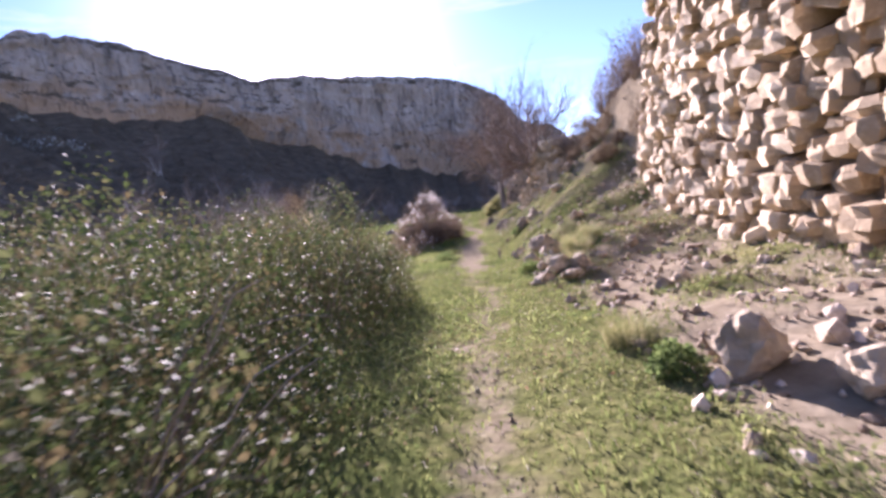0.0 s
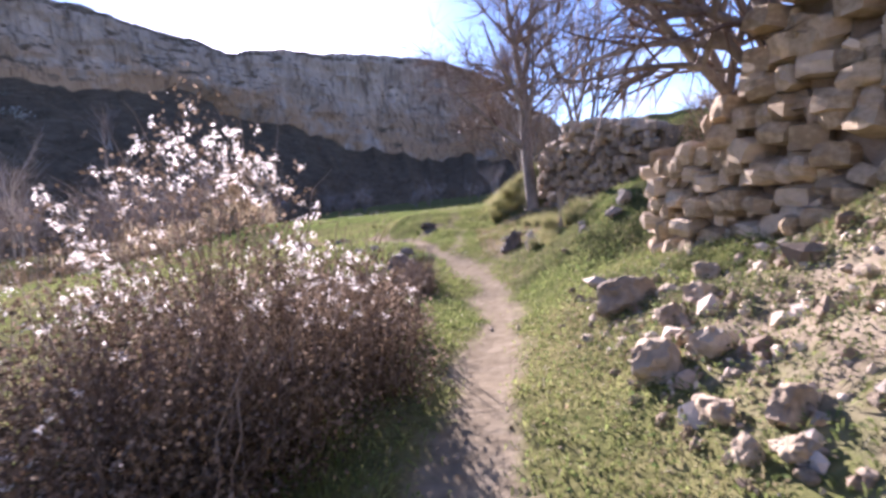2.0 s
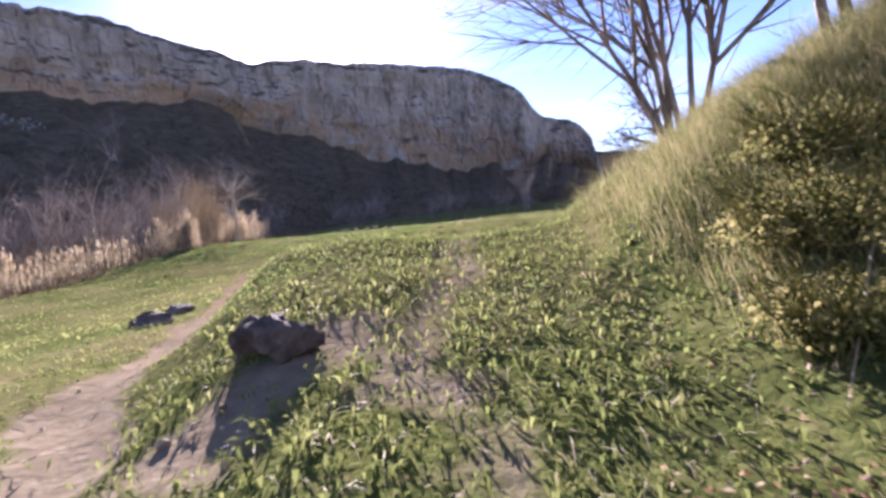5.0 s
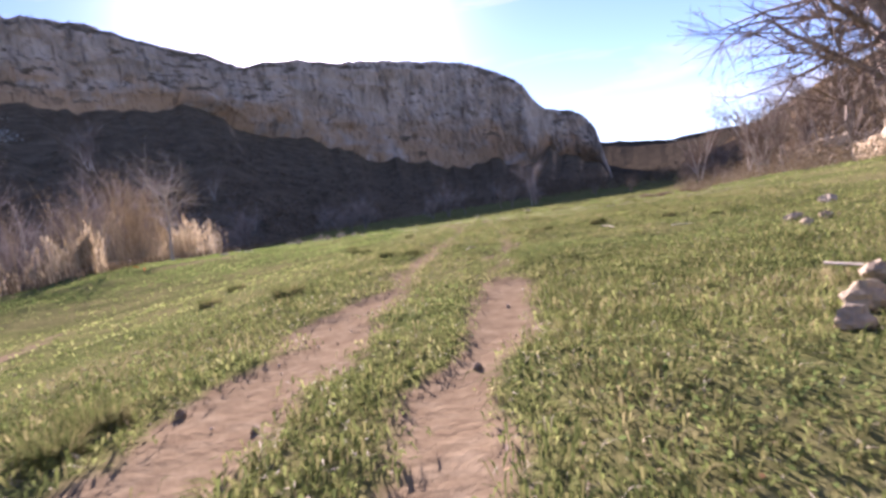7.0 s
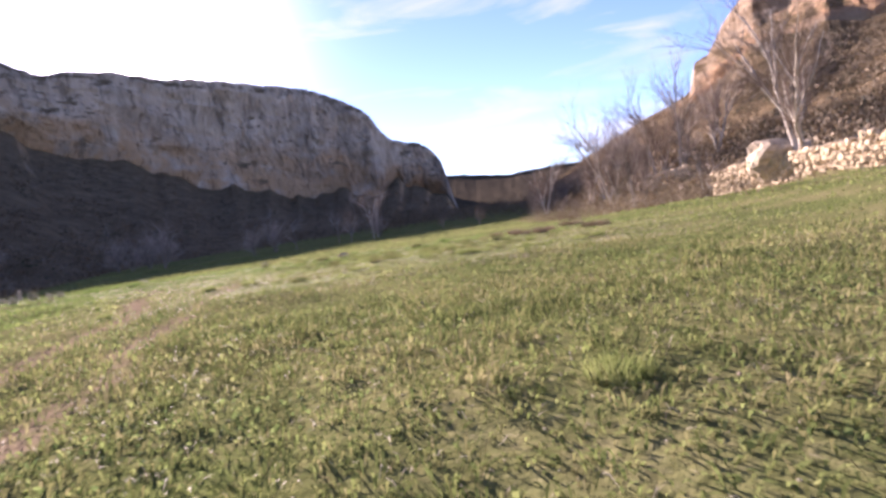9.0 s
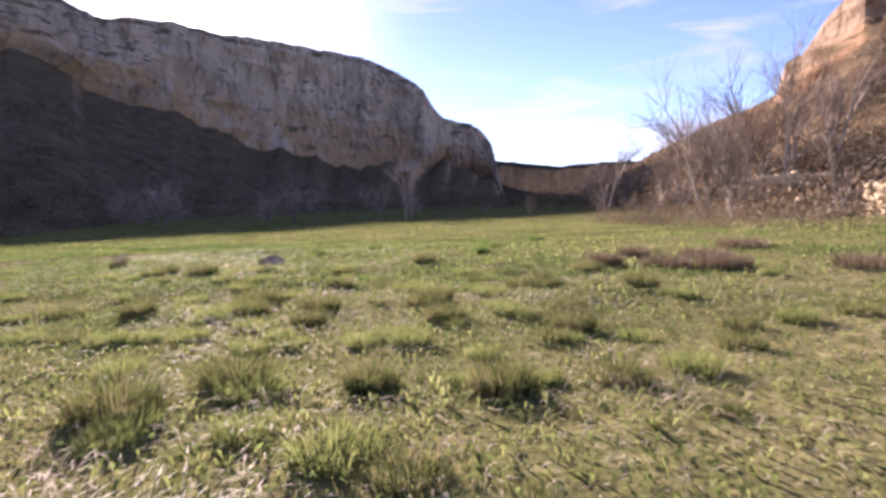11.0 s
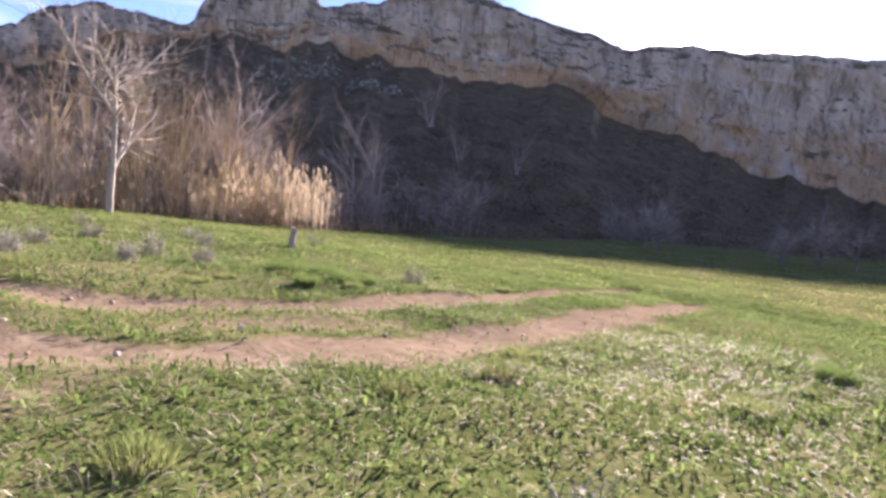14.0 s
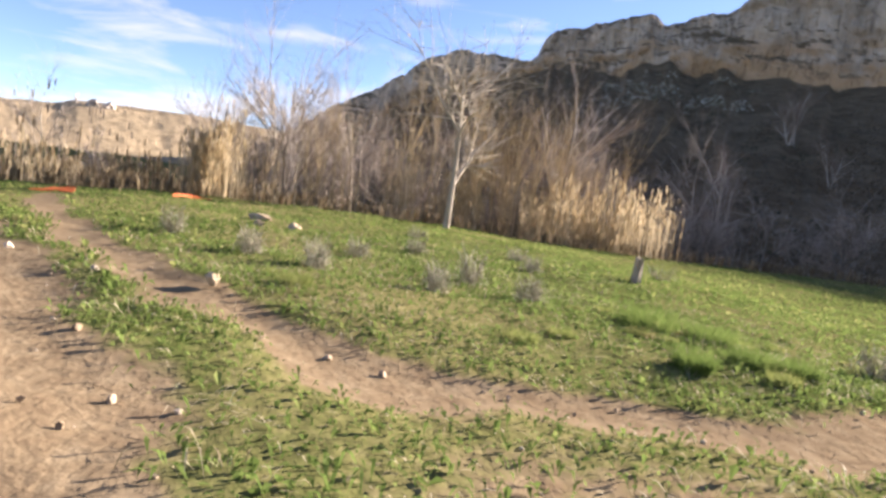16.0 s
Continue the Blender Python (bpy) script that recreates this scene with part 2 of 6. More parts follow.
M_THISTLE = material("grey_thistle", [(0.16, 0.15, 0.1), (0.3, 0.29, 0.22), (0.46, 0.44, 0.37)], scale=1.5, fine=9, rough=0.9, bump=0, island=0.5, translucent=0.3)
M_BROOM = material("broom_stem", [(0.1, 0.11, 0.035), (0.2, 0.2, 0.07), (0.34, 0.31, 0.13)], scale=1.5, fine=6, rough=0.8, bump=0, island=0.4, translucent=0.4, spec=0.05)
M_RIVER = material("river_twig", [(0.2, 0.16, 0.13), (0.32, 0.27, 0.23), (0.44, 0.39, 0.34)], scale=0.6, fine=5, rough=0.85, bump=0, island=0.3)
M_NET = material("orange_net", [(0.6, 0.17, 0.07), (0.72, 0.24, 0.12)], scale=3, fine=20, rough=0.9, bump=0, translucent=0.3, spec=0.0)
M_LOG = material("cut_log", [(0.06, 0.048, 0.04), (0.14, 0.11, 0.088), (0.26, 0.215, 0.17)], scale=3, fine=24, rough=0.9, bump=0.7, stretch=(1, 1, 0.3))

# ---- ground ----
LINE_Y = [-30, 0, 8, 16, 21, 25, 28.5, 31, 33.4, 35, 37, 40, 42, 49, 56, 64, 73, 79, 86, 110, 160, 400]
LINE_Z = [0.1, -0.05, -0.4, -0.62, -0.52, -0.7, -0.62, -0.5, -0.52, -0.58, -0.64, -0.77, -0.86, -1.0, -1.0, -1.15, -1.42, -1.75, -2.25, -2.9, -3.2, -3.4]


WALL_Y = [-3, 3, 7, 10.4, 11.5, 13, 15, 17.5, 19, 20.5, 21.1, 22.45, 23.1, 24.2, 25, 26.5, 28, 29, 30.2, 31.5, 32.6, 33.3, 34, 36, 40]
WALL_X = [4.3, 3.75, 3.65, 3.85, 3.95, 4.1, 4.1, 4.2, 4.1, 3.6, 3.4, 3.0, 2.8, 2.55, 3.2, 4.2, 4.3, 4.05, 3.6, 3.15, 2.82, 2.65, 3.2, 4.5, 6]
TERRACE_Y = [-12, -3, 8, 11, 13, 16, 19, 20, 21.2, 22.4, 23.1, 24.2, 26, 28, 30, 31.5, 32.6, 33.3, 34, 36, 40]
TERRACE_Z = [3.5, 4.8, 4.4, 4.0, 3.5, 4.0, 3.4, 2.7, 2.9, 2.2, 1.45, 1.15, 1.5, 1.7, 1.95, 2.05, 1.7, 1.4, 1.25, 1.2, 0.6]
# height of the bank beside the trail: rows along y, columns across x
BANK_Y = [-6, 4, 7, 10, 13, 15, 16.5, 19.5, 21, 22.3, 24.2, 26.5, 28.5, 30.2, 31.6, 33, 34.2, 35.3, 37, 38.8, 41, 44]
BANK_X = [0.9, 1.5, 2.2, 3.0, 3.8, 5.0]
BANK_Z = np.array([
    (0.0, 0.1, 0.2, 0.3, 0.4, 0.6), (-0.2, -0.12, -0.02, 0.08, 0.2, 0.5), (-0.36, -0.3, -0.24, -0.12, 0.15, 0.6), (-0.43, -0.22, 0.02, 0.12, 0.3, 1.2),
    (-0.5, -0.12, 0.25, 0.6, 0.95, 2.0), (-0.52, 0.02, 0.55, 1.1, 1.7, 2.5), (-0.55, -0.08, 0.5, 1.25, 2.1, 2.9), (-0.48, -0.05, 0.5, 1.1, 1.65, 2.5),
    (-0.48, -0.15, 0.2, 0.7, 1.3, 2.2), (-0.52, -0.28, -0.1, 0.2, 0.6, 1.6), (-0.66, -0.42, -0.2, 0.05, 0.5, 1.2), (-0.62, -0.28, 0.15, 0.55, 0.85, 1.4),
    (-0.62, -0.35, 0.0, 0.45, 0.8, 1.4), (-0.52, -0.36, -0.2, 0.0, 0.4, 1.2), (-0.46, -0.4, -0.33, -0.22, 0.1, 1.0), (-0.42, -0.2, 0.1, 0.15, 0.4, 1.0),
    (-0.34, 0.05, 0.5, 0.8, 1.0, 1.1), (-0.16, 0.4, 0.9, 1.25, 1.35, 1.4),
    (-0.03, 0.4, 0.8, 1.1, 1.25, 1.3), (-0.18, 0.1, 0.4, 0.7, 0.9, 1.0), (-0.72, -0.6, -0.4, -0.1, 0.1, 0.3), (-0.92, -0.92, -0.9, -0.85, -0.8, -0.75)])


def bank_z(x, y):
    """The bank's own surface, smooth between its rows and columns."""
    i = np.clip(np.searchsorted(BANK_Y, y) - 1, 0, len(BANK_Y) - 2)
    j = np.clip(np.searchsorted(BANK_X, x) - 1, 0, len(BANK_X) - 2)
    by, bx = np.array(BANK_Y), np.array(BANK_X)
    fy = np.clip((y - by[i]) / (by[i + 1] - by[i]), 0, 1)
    fy = fy * fy * (3 - 2 * fy)
    fx = np.clip((x - bx[j]) / (bx[j + 1] - bx[j]), 0, 1)
    lo = BANK_Z[i, j] * (1 - fx) + BANK_Z[i, j + 1] * fx
    return lo * (1 - fy) + (BANK_Z[i + 1, j] * (1 - fx) + BANK_Z[i + 1, j + 1] * fx) * fy


ORCHARD_Y = [58, 62, 68, 75, 83, 91]
ORCHARD_X = [22.0, 24.0, 26.5, 28.8, 30.3, 31.5]


def trail_x(y):
    return np.interp(y, [-10, 0, 8, 16, 21, 25, 28, 30, 34, 40, 60], [0, 0.05, 0.0, -0.1, 0.15, 0.3, 0.1, 0.0, 0.1, 0.1, 0.3])


def ground_z(x, y, fine=True):
    x, y = np.asarray(x, float), np.asarray(y, float)
    z = np.interp(y, LINE_Y, LINE_Z)
    off = x - trail_x(y)
    # meadow falls gently to the river side
    left = np.clip(-off - 1.2, 0, 11)
    z = z - left * np.interp(y, [-5, 8, 20, 35, 46, 58, 65, 70, 80], [0.06, 0.06, 0.05, 0.085, 0.12, 0.115, 0.05, 0.015, 0.0])
    # bank under the ruined terrace walls
    z = z + (bank_z(x, y) - z) * step(0.6, 1.05, x) * step(-14, -5, y) * (1 - step(40, 44.5, y))
    # terraces held by the walls
    wx = np.interp(y, WALL_Y, WALL_X)
    lift = np.interp(y, TERRACE_Y, TERRACE_Z) + 0.12 * fbm(x * 0.8, y * 0.8, 15, 3)
    z = z + np.maximum(lift - z, 0) * step(0.12, 0.75, x - wx) * (1 - step(36, 41, y)) * (1 - step(12, 22, x))
    # ground climbs to the hillside beyond the meadow
    z = z + np.clip(x - 9, 0, 60) * np.interp(y, [30, 45, 75, 110], [0.02, 0.1, 0.03, 0.0]) * step(9, 16, x)
    # low shelf on the inner side of the trail that leaves across the meadow
    leave = np.interp(y, [30, 32, 34.7, 37.6, 40.8, 46], [-0.45, -1.0, -2.2, -3.2, -4.4, -7])
    z = z + np.interp(y, [31, 33.4, 35, 36.8, 38.5, 40.5, 42.5], [0, 0.15, 0.37, 0.58, 0.48, 0.2, 0]) * step(0.1, 1.3, x - leave) * (1 - step(0.6, 1.05, x))
    # terrace behind the sunlit retaining wall
    oy, ox = ORCHARD_Y, ORCHARD_X
    z = z + np.maximum(-0.3 - z, 0) * step(0.4, 1.4, x - np.interp(y, oy, ox)) * step(58, 61, y) * (1 - step(90, 92, y)) * (1 - step(40, 60, x))
    # river bank at the reeds
    edge = reed_edge(y)
    z = z - 1.4 * step(0.5, 5.0, edge - x) * step(-30, -5, y)
    z = z + 0.045 * fbm(x * 0.6, y * 0.6, 3, 3) * step(0.3, 1.2, np.abs(off)) + 0.03 * fbm(x * 0.25, y * 0.25, 5, 2)
    if fine:
        z = z + 0.016 * fbm(x * 1.7, y * 1.7, 9, 2)
        bank = step(0.9, 1.8, off) * (y < 38)
        z = z + bank * 0.05 * fbm(x * 1.9, y * 1.9, 21, 3)
    return z


def reed_edge(y):
    """The x at which the meadow ends at the river side."""
    return np.interp(y, [-20, 20, 50, 70, 80, 92, 130, 200], [-26, -24, -22, -21, -24, -25, -28, -40])


def near_line(x, y, points, width, soft):
    """1 on a worn line through the points, 0 beside it."""
    p = np.array(points, float)
    best = np.full(np.shape(x), 1e9)
    for a, b in zip(p[:-1], p[1:]):
        d = b - a
        t = np.clip(((x - a[0]) * d[0] + (y - a[1]) * d[1]) / (d @ d), 0, 1)
        best = np.minimum(best, np.hypot(x - a[0] - t * d[0], y - a[1] - t * d[1]))
    return 1 - step(width - soft, width + soft, best)


TRAILS = [
    ([(0.05, -6), (0.05, 3), (0.1, 8), (-0.05, 12)], 0.16, 0.3, 0.68),
    ([(-0.05, 11), (-0.1, 12.5), (-0.12, 16), (0.05, 20), (0.3, 22.5), (0.46, 24.5), (0.4, 26), (0.25, 27), (0.1, 28.1)], 0.27, 0.28, 0.9),
    ([(0.0, 11.5), (-0.05, 13), (-0.1, 15.5), (-0.05, 18)], 0.34, 0.3, 0.92),
    ([(0.1, 27.9), (-0.2, 29.2), (-0.5, 30.1), (-0.85, 31.3), (-1.45, 32.9), (-2.2, 34.9), (-3.2, 37.9), (-4.6, 41.4), (-7.2, 47.5), (-10.5, 55.5)], 0.22, 0.16, 1.0),
    ([(0.15, 28.6), (0.07, 31), (0.05, 32.6), (-0.1, 35), (0.1, 38), (0.2, 41)], 0.14, 0.25, 0.75),
    ([(0.6, 24.2), (0.85, 25.2), (0.95, 26.4), (0.7, 27.4)], 0.14, 0.24, 0.5),
    ([(-1.1, 41), (-0.77, 44.3), (-0.65, 48.9), (-0.45, 53.4), (-0.12, 57), (-0.35, 62), (-1.5, 67), (-3.0, 70.5), (-4.2, 72.6)], 0.2, 0.26, 0.76),
    ([(-1.1, 40.5), (-0.77, 44.3), (-0.68, 48.5)], 0.32, 0.24, 0.97), ([(0.15, 40.5), (0.35, 44.2), (0.6, 45.8), (0.7, 48.5)], 0.28, 0.26, 0.95),
    ([(0.2, 41), (0.35, 44.2), (0.6, 45.8), (0.72, 50), (0.9, 54), (0.88, 58), (0.5, 66), (-0.8, 70), (-2.3, 73)], 0.18, 0.26, 0.68),
    ([(-16, 68.8), (-12, 70.1), (-8.5, 71.6), (-7.2, 72.4), (-6.1, 72.9), (-5.3, 73.5), (-4.65, 74.4), (-4.15, 76.0), (-4.3, 80), (-4.9, 87)], 0.28, 0.2, 1.0),
    ([(-9, 70.2), (-5.7, 71.9), (-4.2, 72.6), (-3.2, 72.8), (-2.6, 73.6), (-2.3, 74.8), (-2.2, 76.4), (-2.35, 79), (-3.0, 86)], 0.4, 0.3, 1.0),
    ([(-3.7, 74.2), (-3.1, 76.2)], 0.35, 0.5, 0.62), ([(-0.95, 33.5), (-0.5, 34.3)], 0.3, 0.35, 0.85)]


def dirt(x, y):
    wob_x, wob_y = 0.22 * fbm(x * 1.3, y * 1.3, 31, 3), 0.22 * fbm(x * 1.3, y * 1.3, 37, 3)
    out = np.zeros(np.shape(x))
    for pts, w, s, k in TRAILS:
        out = np.maximum(out, k * near_line(x + wob_x, y + wob_y, pts, w, s))
    # bare scree on the bank below the ruined walls
    off = x - trail_x(y)
    scree = 1.25 * step(0.85, 1.6, off) * (step(-12, -2, y) - step(9.5, 11.5, y)) + 0.8 * step(0.65, 1.5, off) * np.exp(-((y - 20.3) / 1.6) ** 2)
    wx = np.interp(y, WALL_Y, WALL_X)
    out = np.maximum(out, 0.62 * step(-1.6, -0.6, x - wx) * step(11, 13, y) * (1 - step(18.5, 20, y)) * (0.95 + 0.35 * fbm(x * 0.9, y * 0.9, 43, 3)))
    out = np.maximum(out, step(-0.2, 0.2, x - wx) * (1 - step(26, 28, y)) * (x < 16) * (0.9 + 0.3 * fbm(x * 0.7, y * 0.7, 47, 2)))
    # thin turf with bare earth between on the banks
    out = np.maximum(out, 0.52 * step(0.75, 1.4, off) * (1 - step(20, 23, y)) * (y > -4) * np.clip(0.4 + 0.9 * fbm(x * 1.1, y * 1.1, 49, 3), 0, 1) * (x < 8))
    out = np.maximum(out, 0.62 * step(0.3, 0.8, off) * (1 - step(2.2, 3.0, off)) * step(26.5, 28.5, y) * (1 - step(32.5, 34, y)) * np.clip(0.75 + 0.8 * fbm(x * 1.4, y * 1.4, 53, 3), 0, 1))
    return np.clip(np.maximum(out, 0.85 * scree * (0.65 + 0.6 * fbm(x * 0.9, y * 0.9, 41, 3))), 0, 1)


def stretched(lo, hi, gap, far, ratio):
    mid = list(np.arange(lo, hi + 1e-6, gap))
    up, down, s = [], [], gap
    v = hi
    while v < far:
        s *= ratio
        v += s
        up.append(v)
    s, v = gap, lo
    while v > -far:
        s *= ratio
        v -= s
        down.append(v)
    return np.array(down[::-1] + mid + up)


gx, gy = stretched(-7.0, 7.0, 0.18, 1600, 1.12), stretched(-3.0, 88.0, 0.2, 1600, 1.12)
GX, GY = np.meshgrid(gx, gy, indexing="ij")
worn = dirt(GX, GY)
GZ = ground_z(GX, GY) - 0.05 * worn * (np.abs(GX) < 12)
ground_me = mesh_of("ground", np.stack([GX, GY, GZ], -1).reshape(-1, 3), [grid_faces(len(gx), len(gy))], [], smooth=True)
attr = ground_me.attributes.new("worn", "FLOAT", "POINT")
attr.data.foreach_set("value", worn.ravel().astype(np.float32))


def ground_material():
    m = bpy.data.materials.new("meadow_soil")
    m.use_nodes = True
    nt = m.node_tree
    bsdf = nt.nodes["Principled BSDF"]
    bsdf.inputs["Roughness"].default_value, bsdf.inputs["Specular IOR Level"].default_value = 1.0, 0.0
    co = nt.nodes.new("ShaderNodeTexCoord")

    def noise_of(scale, detail=7.0):
        n = nt.nodes.new("ShaderNodeTexNoise")
        n.inputs["Scale"].default_value, n.inputs["Detail"].default_value, n.inputs["Roughness"].default_value = scale, detail, 0.62
        nt.links.new(co.outputs["Object"], n.inputs["Vector"])
        return n.outputs["Fac"]

    def ramp_of(fac, stops):
        r = nt.nodes.new("ShaderNodeValToRGB")
        el = r.color_ramp.elements
        while len(el) < len(stops):
            el.new(0.5)
        for e, (p, c) in zip(el, stops):
            e.position, e.color = p, (*c, 1)
        nt.links.new(fac, r.inputs["Fac"])
        return r.outputs["Color"]

    def blend(fac, a, b):
        n = nt.nodes.new("ShaderNodeMixRGB")
        for s, v in ((0, fac), (1, a), (2, b)):
            nt.links.new(v, n.inputs[s]) if not isinstance(v, float) else None
        if isinstance(fac, float):
            n.inputs[0].default_value = fac
        return n.outputs["Color"]

    green = ramp_of(noise_of(9.0), [(0.3, (0.042, 0.054, 0.019)), (0.5, (0.082, 0.1, 0.032)), (0.62, (0.125, 0.132, 0.05)), (0.75, (0.2, 0.18, 0.09))])
    patch = ramp_of(noise_of(0.35, 4.0), [(0.42, (0.0, 0.0, 0.0)), (0.66, (1, 1, 1))])
    dry = ramp_of(noise_of(14.0), [(0.3, (0.12, 0.1, 0.05)), (0.55, (0.24, 0.2, 0.1)), (0.75, (0.4, 0.34, 0.2))])
    fac = nt.nodes.new("ShaderNodeMath")
    fac.operation = "MULTIPLY"
    fac.inputs[1].default_value = 0.55
    nt.links.new(patch, fac.inputs[0])
    turf = blend(fac.outputs[0], green, dry)
    soil = ramp_of(noise_of(7.0), [(0.2, (0.12, 0.085, 0.055)), (0.5, (0.182, 0.139, 0.09)), (0.78, (0.255, 0.203, 0.136))])
    tan = ramp_of(noise_of(7.0), [(0.2, (0.13, 0.107, 0.073)), (0.5, (0.207, 0.174, 0.121)), (0.78, (0.29, 0.249, 0.182))])
    split, along = nt.nodes.new("ShaderNodeSeparateXYZ"), nt.nodes.new("ShaderNodeMapRange")
    along.inputs["From Min"].default_value, along.inputs["From Max"].default_value = 34.0, 44.0
    nt.links.new(co.outputs["Object"], split.inputs[0])
    nt.links.new(split.outputs["Y"], along.inputs["Value"])
    soil = blend(along.outputs["Result"], tan, soil)
    at = nt.nodes.new("ShaderNodeAttribute")
    at.attribute_name = "worn"
    edge = nt.nodes.new("ShaderNodeMath")
    edge.operation = "MULTIPLY_ADD"
    edge.inputs[1].default_value = 0.9
    nt.links.new(noise_of(5.0), edge.inputs[0])
    nt.links.new(at.outputs["Fac"], edge.inputs[2])
    cut = nt.nodes.new("ShaderNodeMapRange")
    cut.inputs["From Min"].default_value, cut.inputs["From Max"].default_value = 0.72, 1.05
    nt.links.new(edge.outputs[0], cut.inputs["Value"])
    nt.links.new(blend(cut.outputs["Result"], turf, soil), bsdf.inputs["Base Color"])
    bp = nt.nodes.new("ShaderNodeBump")
    bp.inputs["Strength"].default_value, bp.inputs["Distance"].default_value = 0.7, 0.03
    nt.links.new(noise_of(11.0), bp.inputs["Height"])
    nt.links.new(bp.outputs["Normal"], bsdf.inputs["Normal"])
    return m


ground_me.materials.append(ground_material())
tagged(new("ground", ground_me), "short green meadow with worn brown dirt trails and ruts", "ground", kind="structure")


# ---- cliffs and hills ----
HUB = np.array([0.0, 72.0])


def hillside(name, label, az, top_el, radius, foot_el, base_r, mat, seed, crag=1.0, rows=(36, 34)):
    """A hill seen all along from the hub: a talus slope, a rock face and the plateau behind it."""
    a = np.arange(az[0], az[-1], -0.3) if az[0] > az[-1] else np.arange(az[0], az[-1], 0.3)
    order = np.argsort(az)
    pick = lambda v: np.interp(a, np.array(az)[order], np.array(v)[order])  # noqa: E731
    R, TE, FE, B = pick(radius), pick(top_el), pick(foot_el), pick(base_r)
    arc = np.radians(a) * R
    FE = FE + np.minimum(1, 0.25 * (TE - FE)) * (0.9 * fbm(arc / 16, arc * 0 + 8, seed + 31, 3))
    rough_top = crag * (0.9 * fbm(arc / 9, arc * 0, seed, 4) + 0.5 * np.round(1.4 * vnoise(arc / 14, arc * 0 + 3, seed + 5)))
    zt, zf, zb = R * np.tan(np.radians(TE)) + rough_top, (R - 8) * np.tan(np.radians(FE)), ground_z(-np.sin(np.radians(a)) * B + HUB[0], np.cos(np.radians(a)) * B + HUB[1], False) - 1.5
    n1, n2 = rows
    rr, zz = [], []
    for k in np.linspace(0, 1, n1):
        rr.append(B + (R - 8 - B) * k + 0.5 * fbm(arc / 14, arc * 0 + k * 9, seed + 2, 3) * step(0, 0.3, k) * (k < 1))
        zz.append(zb + (zf - zb) * (0.7 * k + 0.3 * k * k) + 0.7 * fbm(arc / 12, arc * 0 + k * 17, seed + 3, 3) * step(0, 0.3, k) * (k < 1))
    for k in np.linspace(0, 1, n2)[1:]:
        z = zf + (zt - zf) * k
        d = crag * (8.5 * fbm(arc / 30, z / 70, seed + 11, 2) + 3.8 * fbm(arc / 18, z / 14, seed + 12, 4) + 1.5 * fbm(arc / 2.6, z / 6, seed + 13, 3) + 1.0 * fbm(arc / 40, z / 3.2, seed + 14, 2))
        rr.append(R - 8 + 7 * k ** 1.5 + d * np.minimum(1, 4 * k) * np.minimum(1, (zt - zf) / 22) + 3.0 * step(0.9, 1.0, k))
        zz.append(z)
    for k in (1, 2, 3, 4, 5):
        rr.append(R + 9 * k ** 2 + 4)
        zz.append(zt - 0.8 * k + (0.8 * fbm(arc / 6, arc * 0 + k, seed + 21, 3) if k < 3 else 0) - (25 if k == 5 else 0))
    rr, zz = np.array(rr).T, np.array(zz).T
    level = np.broadcast_to(np.concatenate([np.zeros(n1), np.linspace(0, 1, n2)[1:], np.ones(5)]), rr.shape)
    ang = np.radians(a)[:, None]
    v = np.stack([HUB[0] - np.sin(ang) * rr, HUB[1] + np.cos(ang) * rr, zz], -1)
    f = grid_faces(*rr.shape)
    if az[0] > az[-1]:
        f = f[:, ::-1]
    me = mesh_of(name, v.reshape(-1, 3), [f], mat, smooth=False)
    me.attributes.new("strata", "FLOAT", "POINT").data.foreach_set("value", level.ravel().astype(np.float32))
    tagged(new(name, me), label, "cliff", kind="structure")
    return v


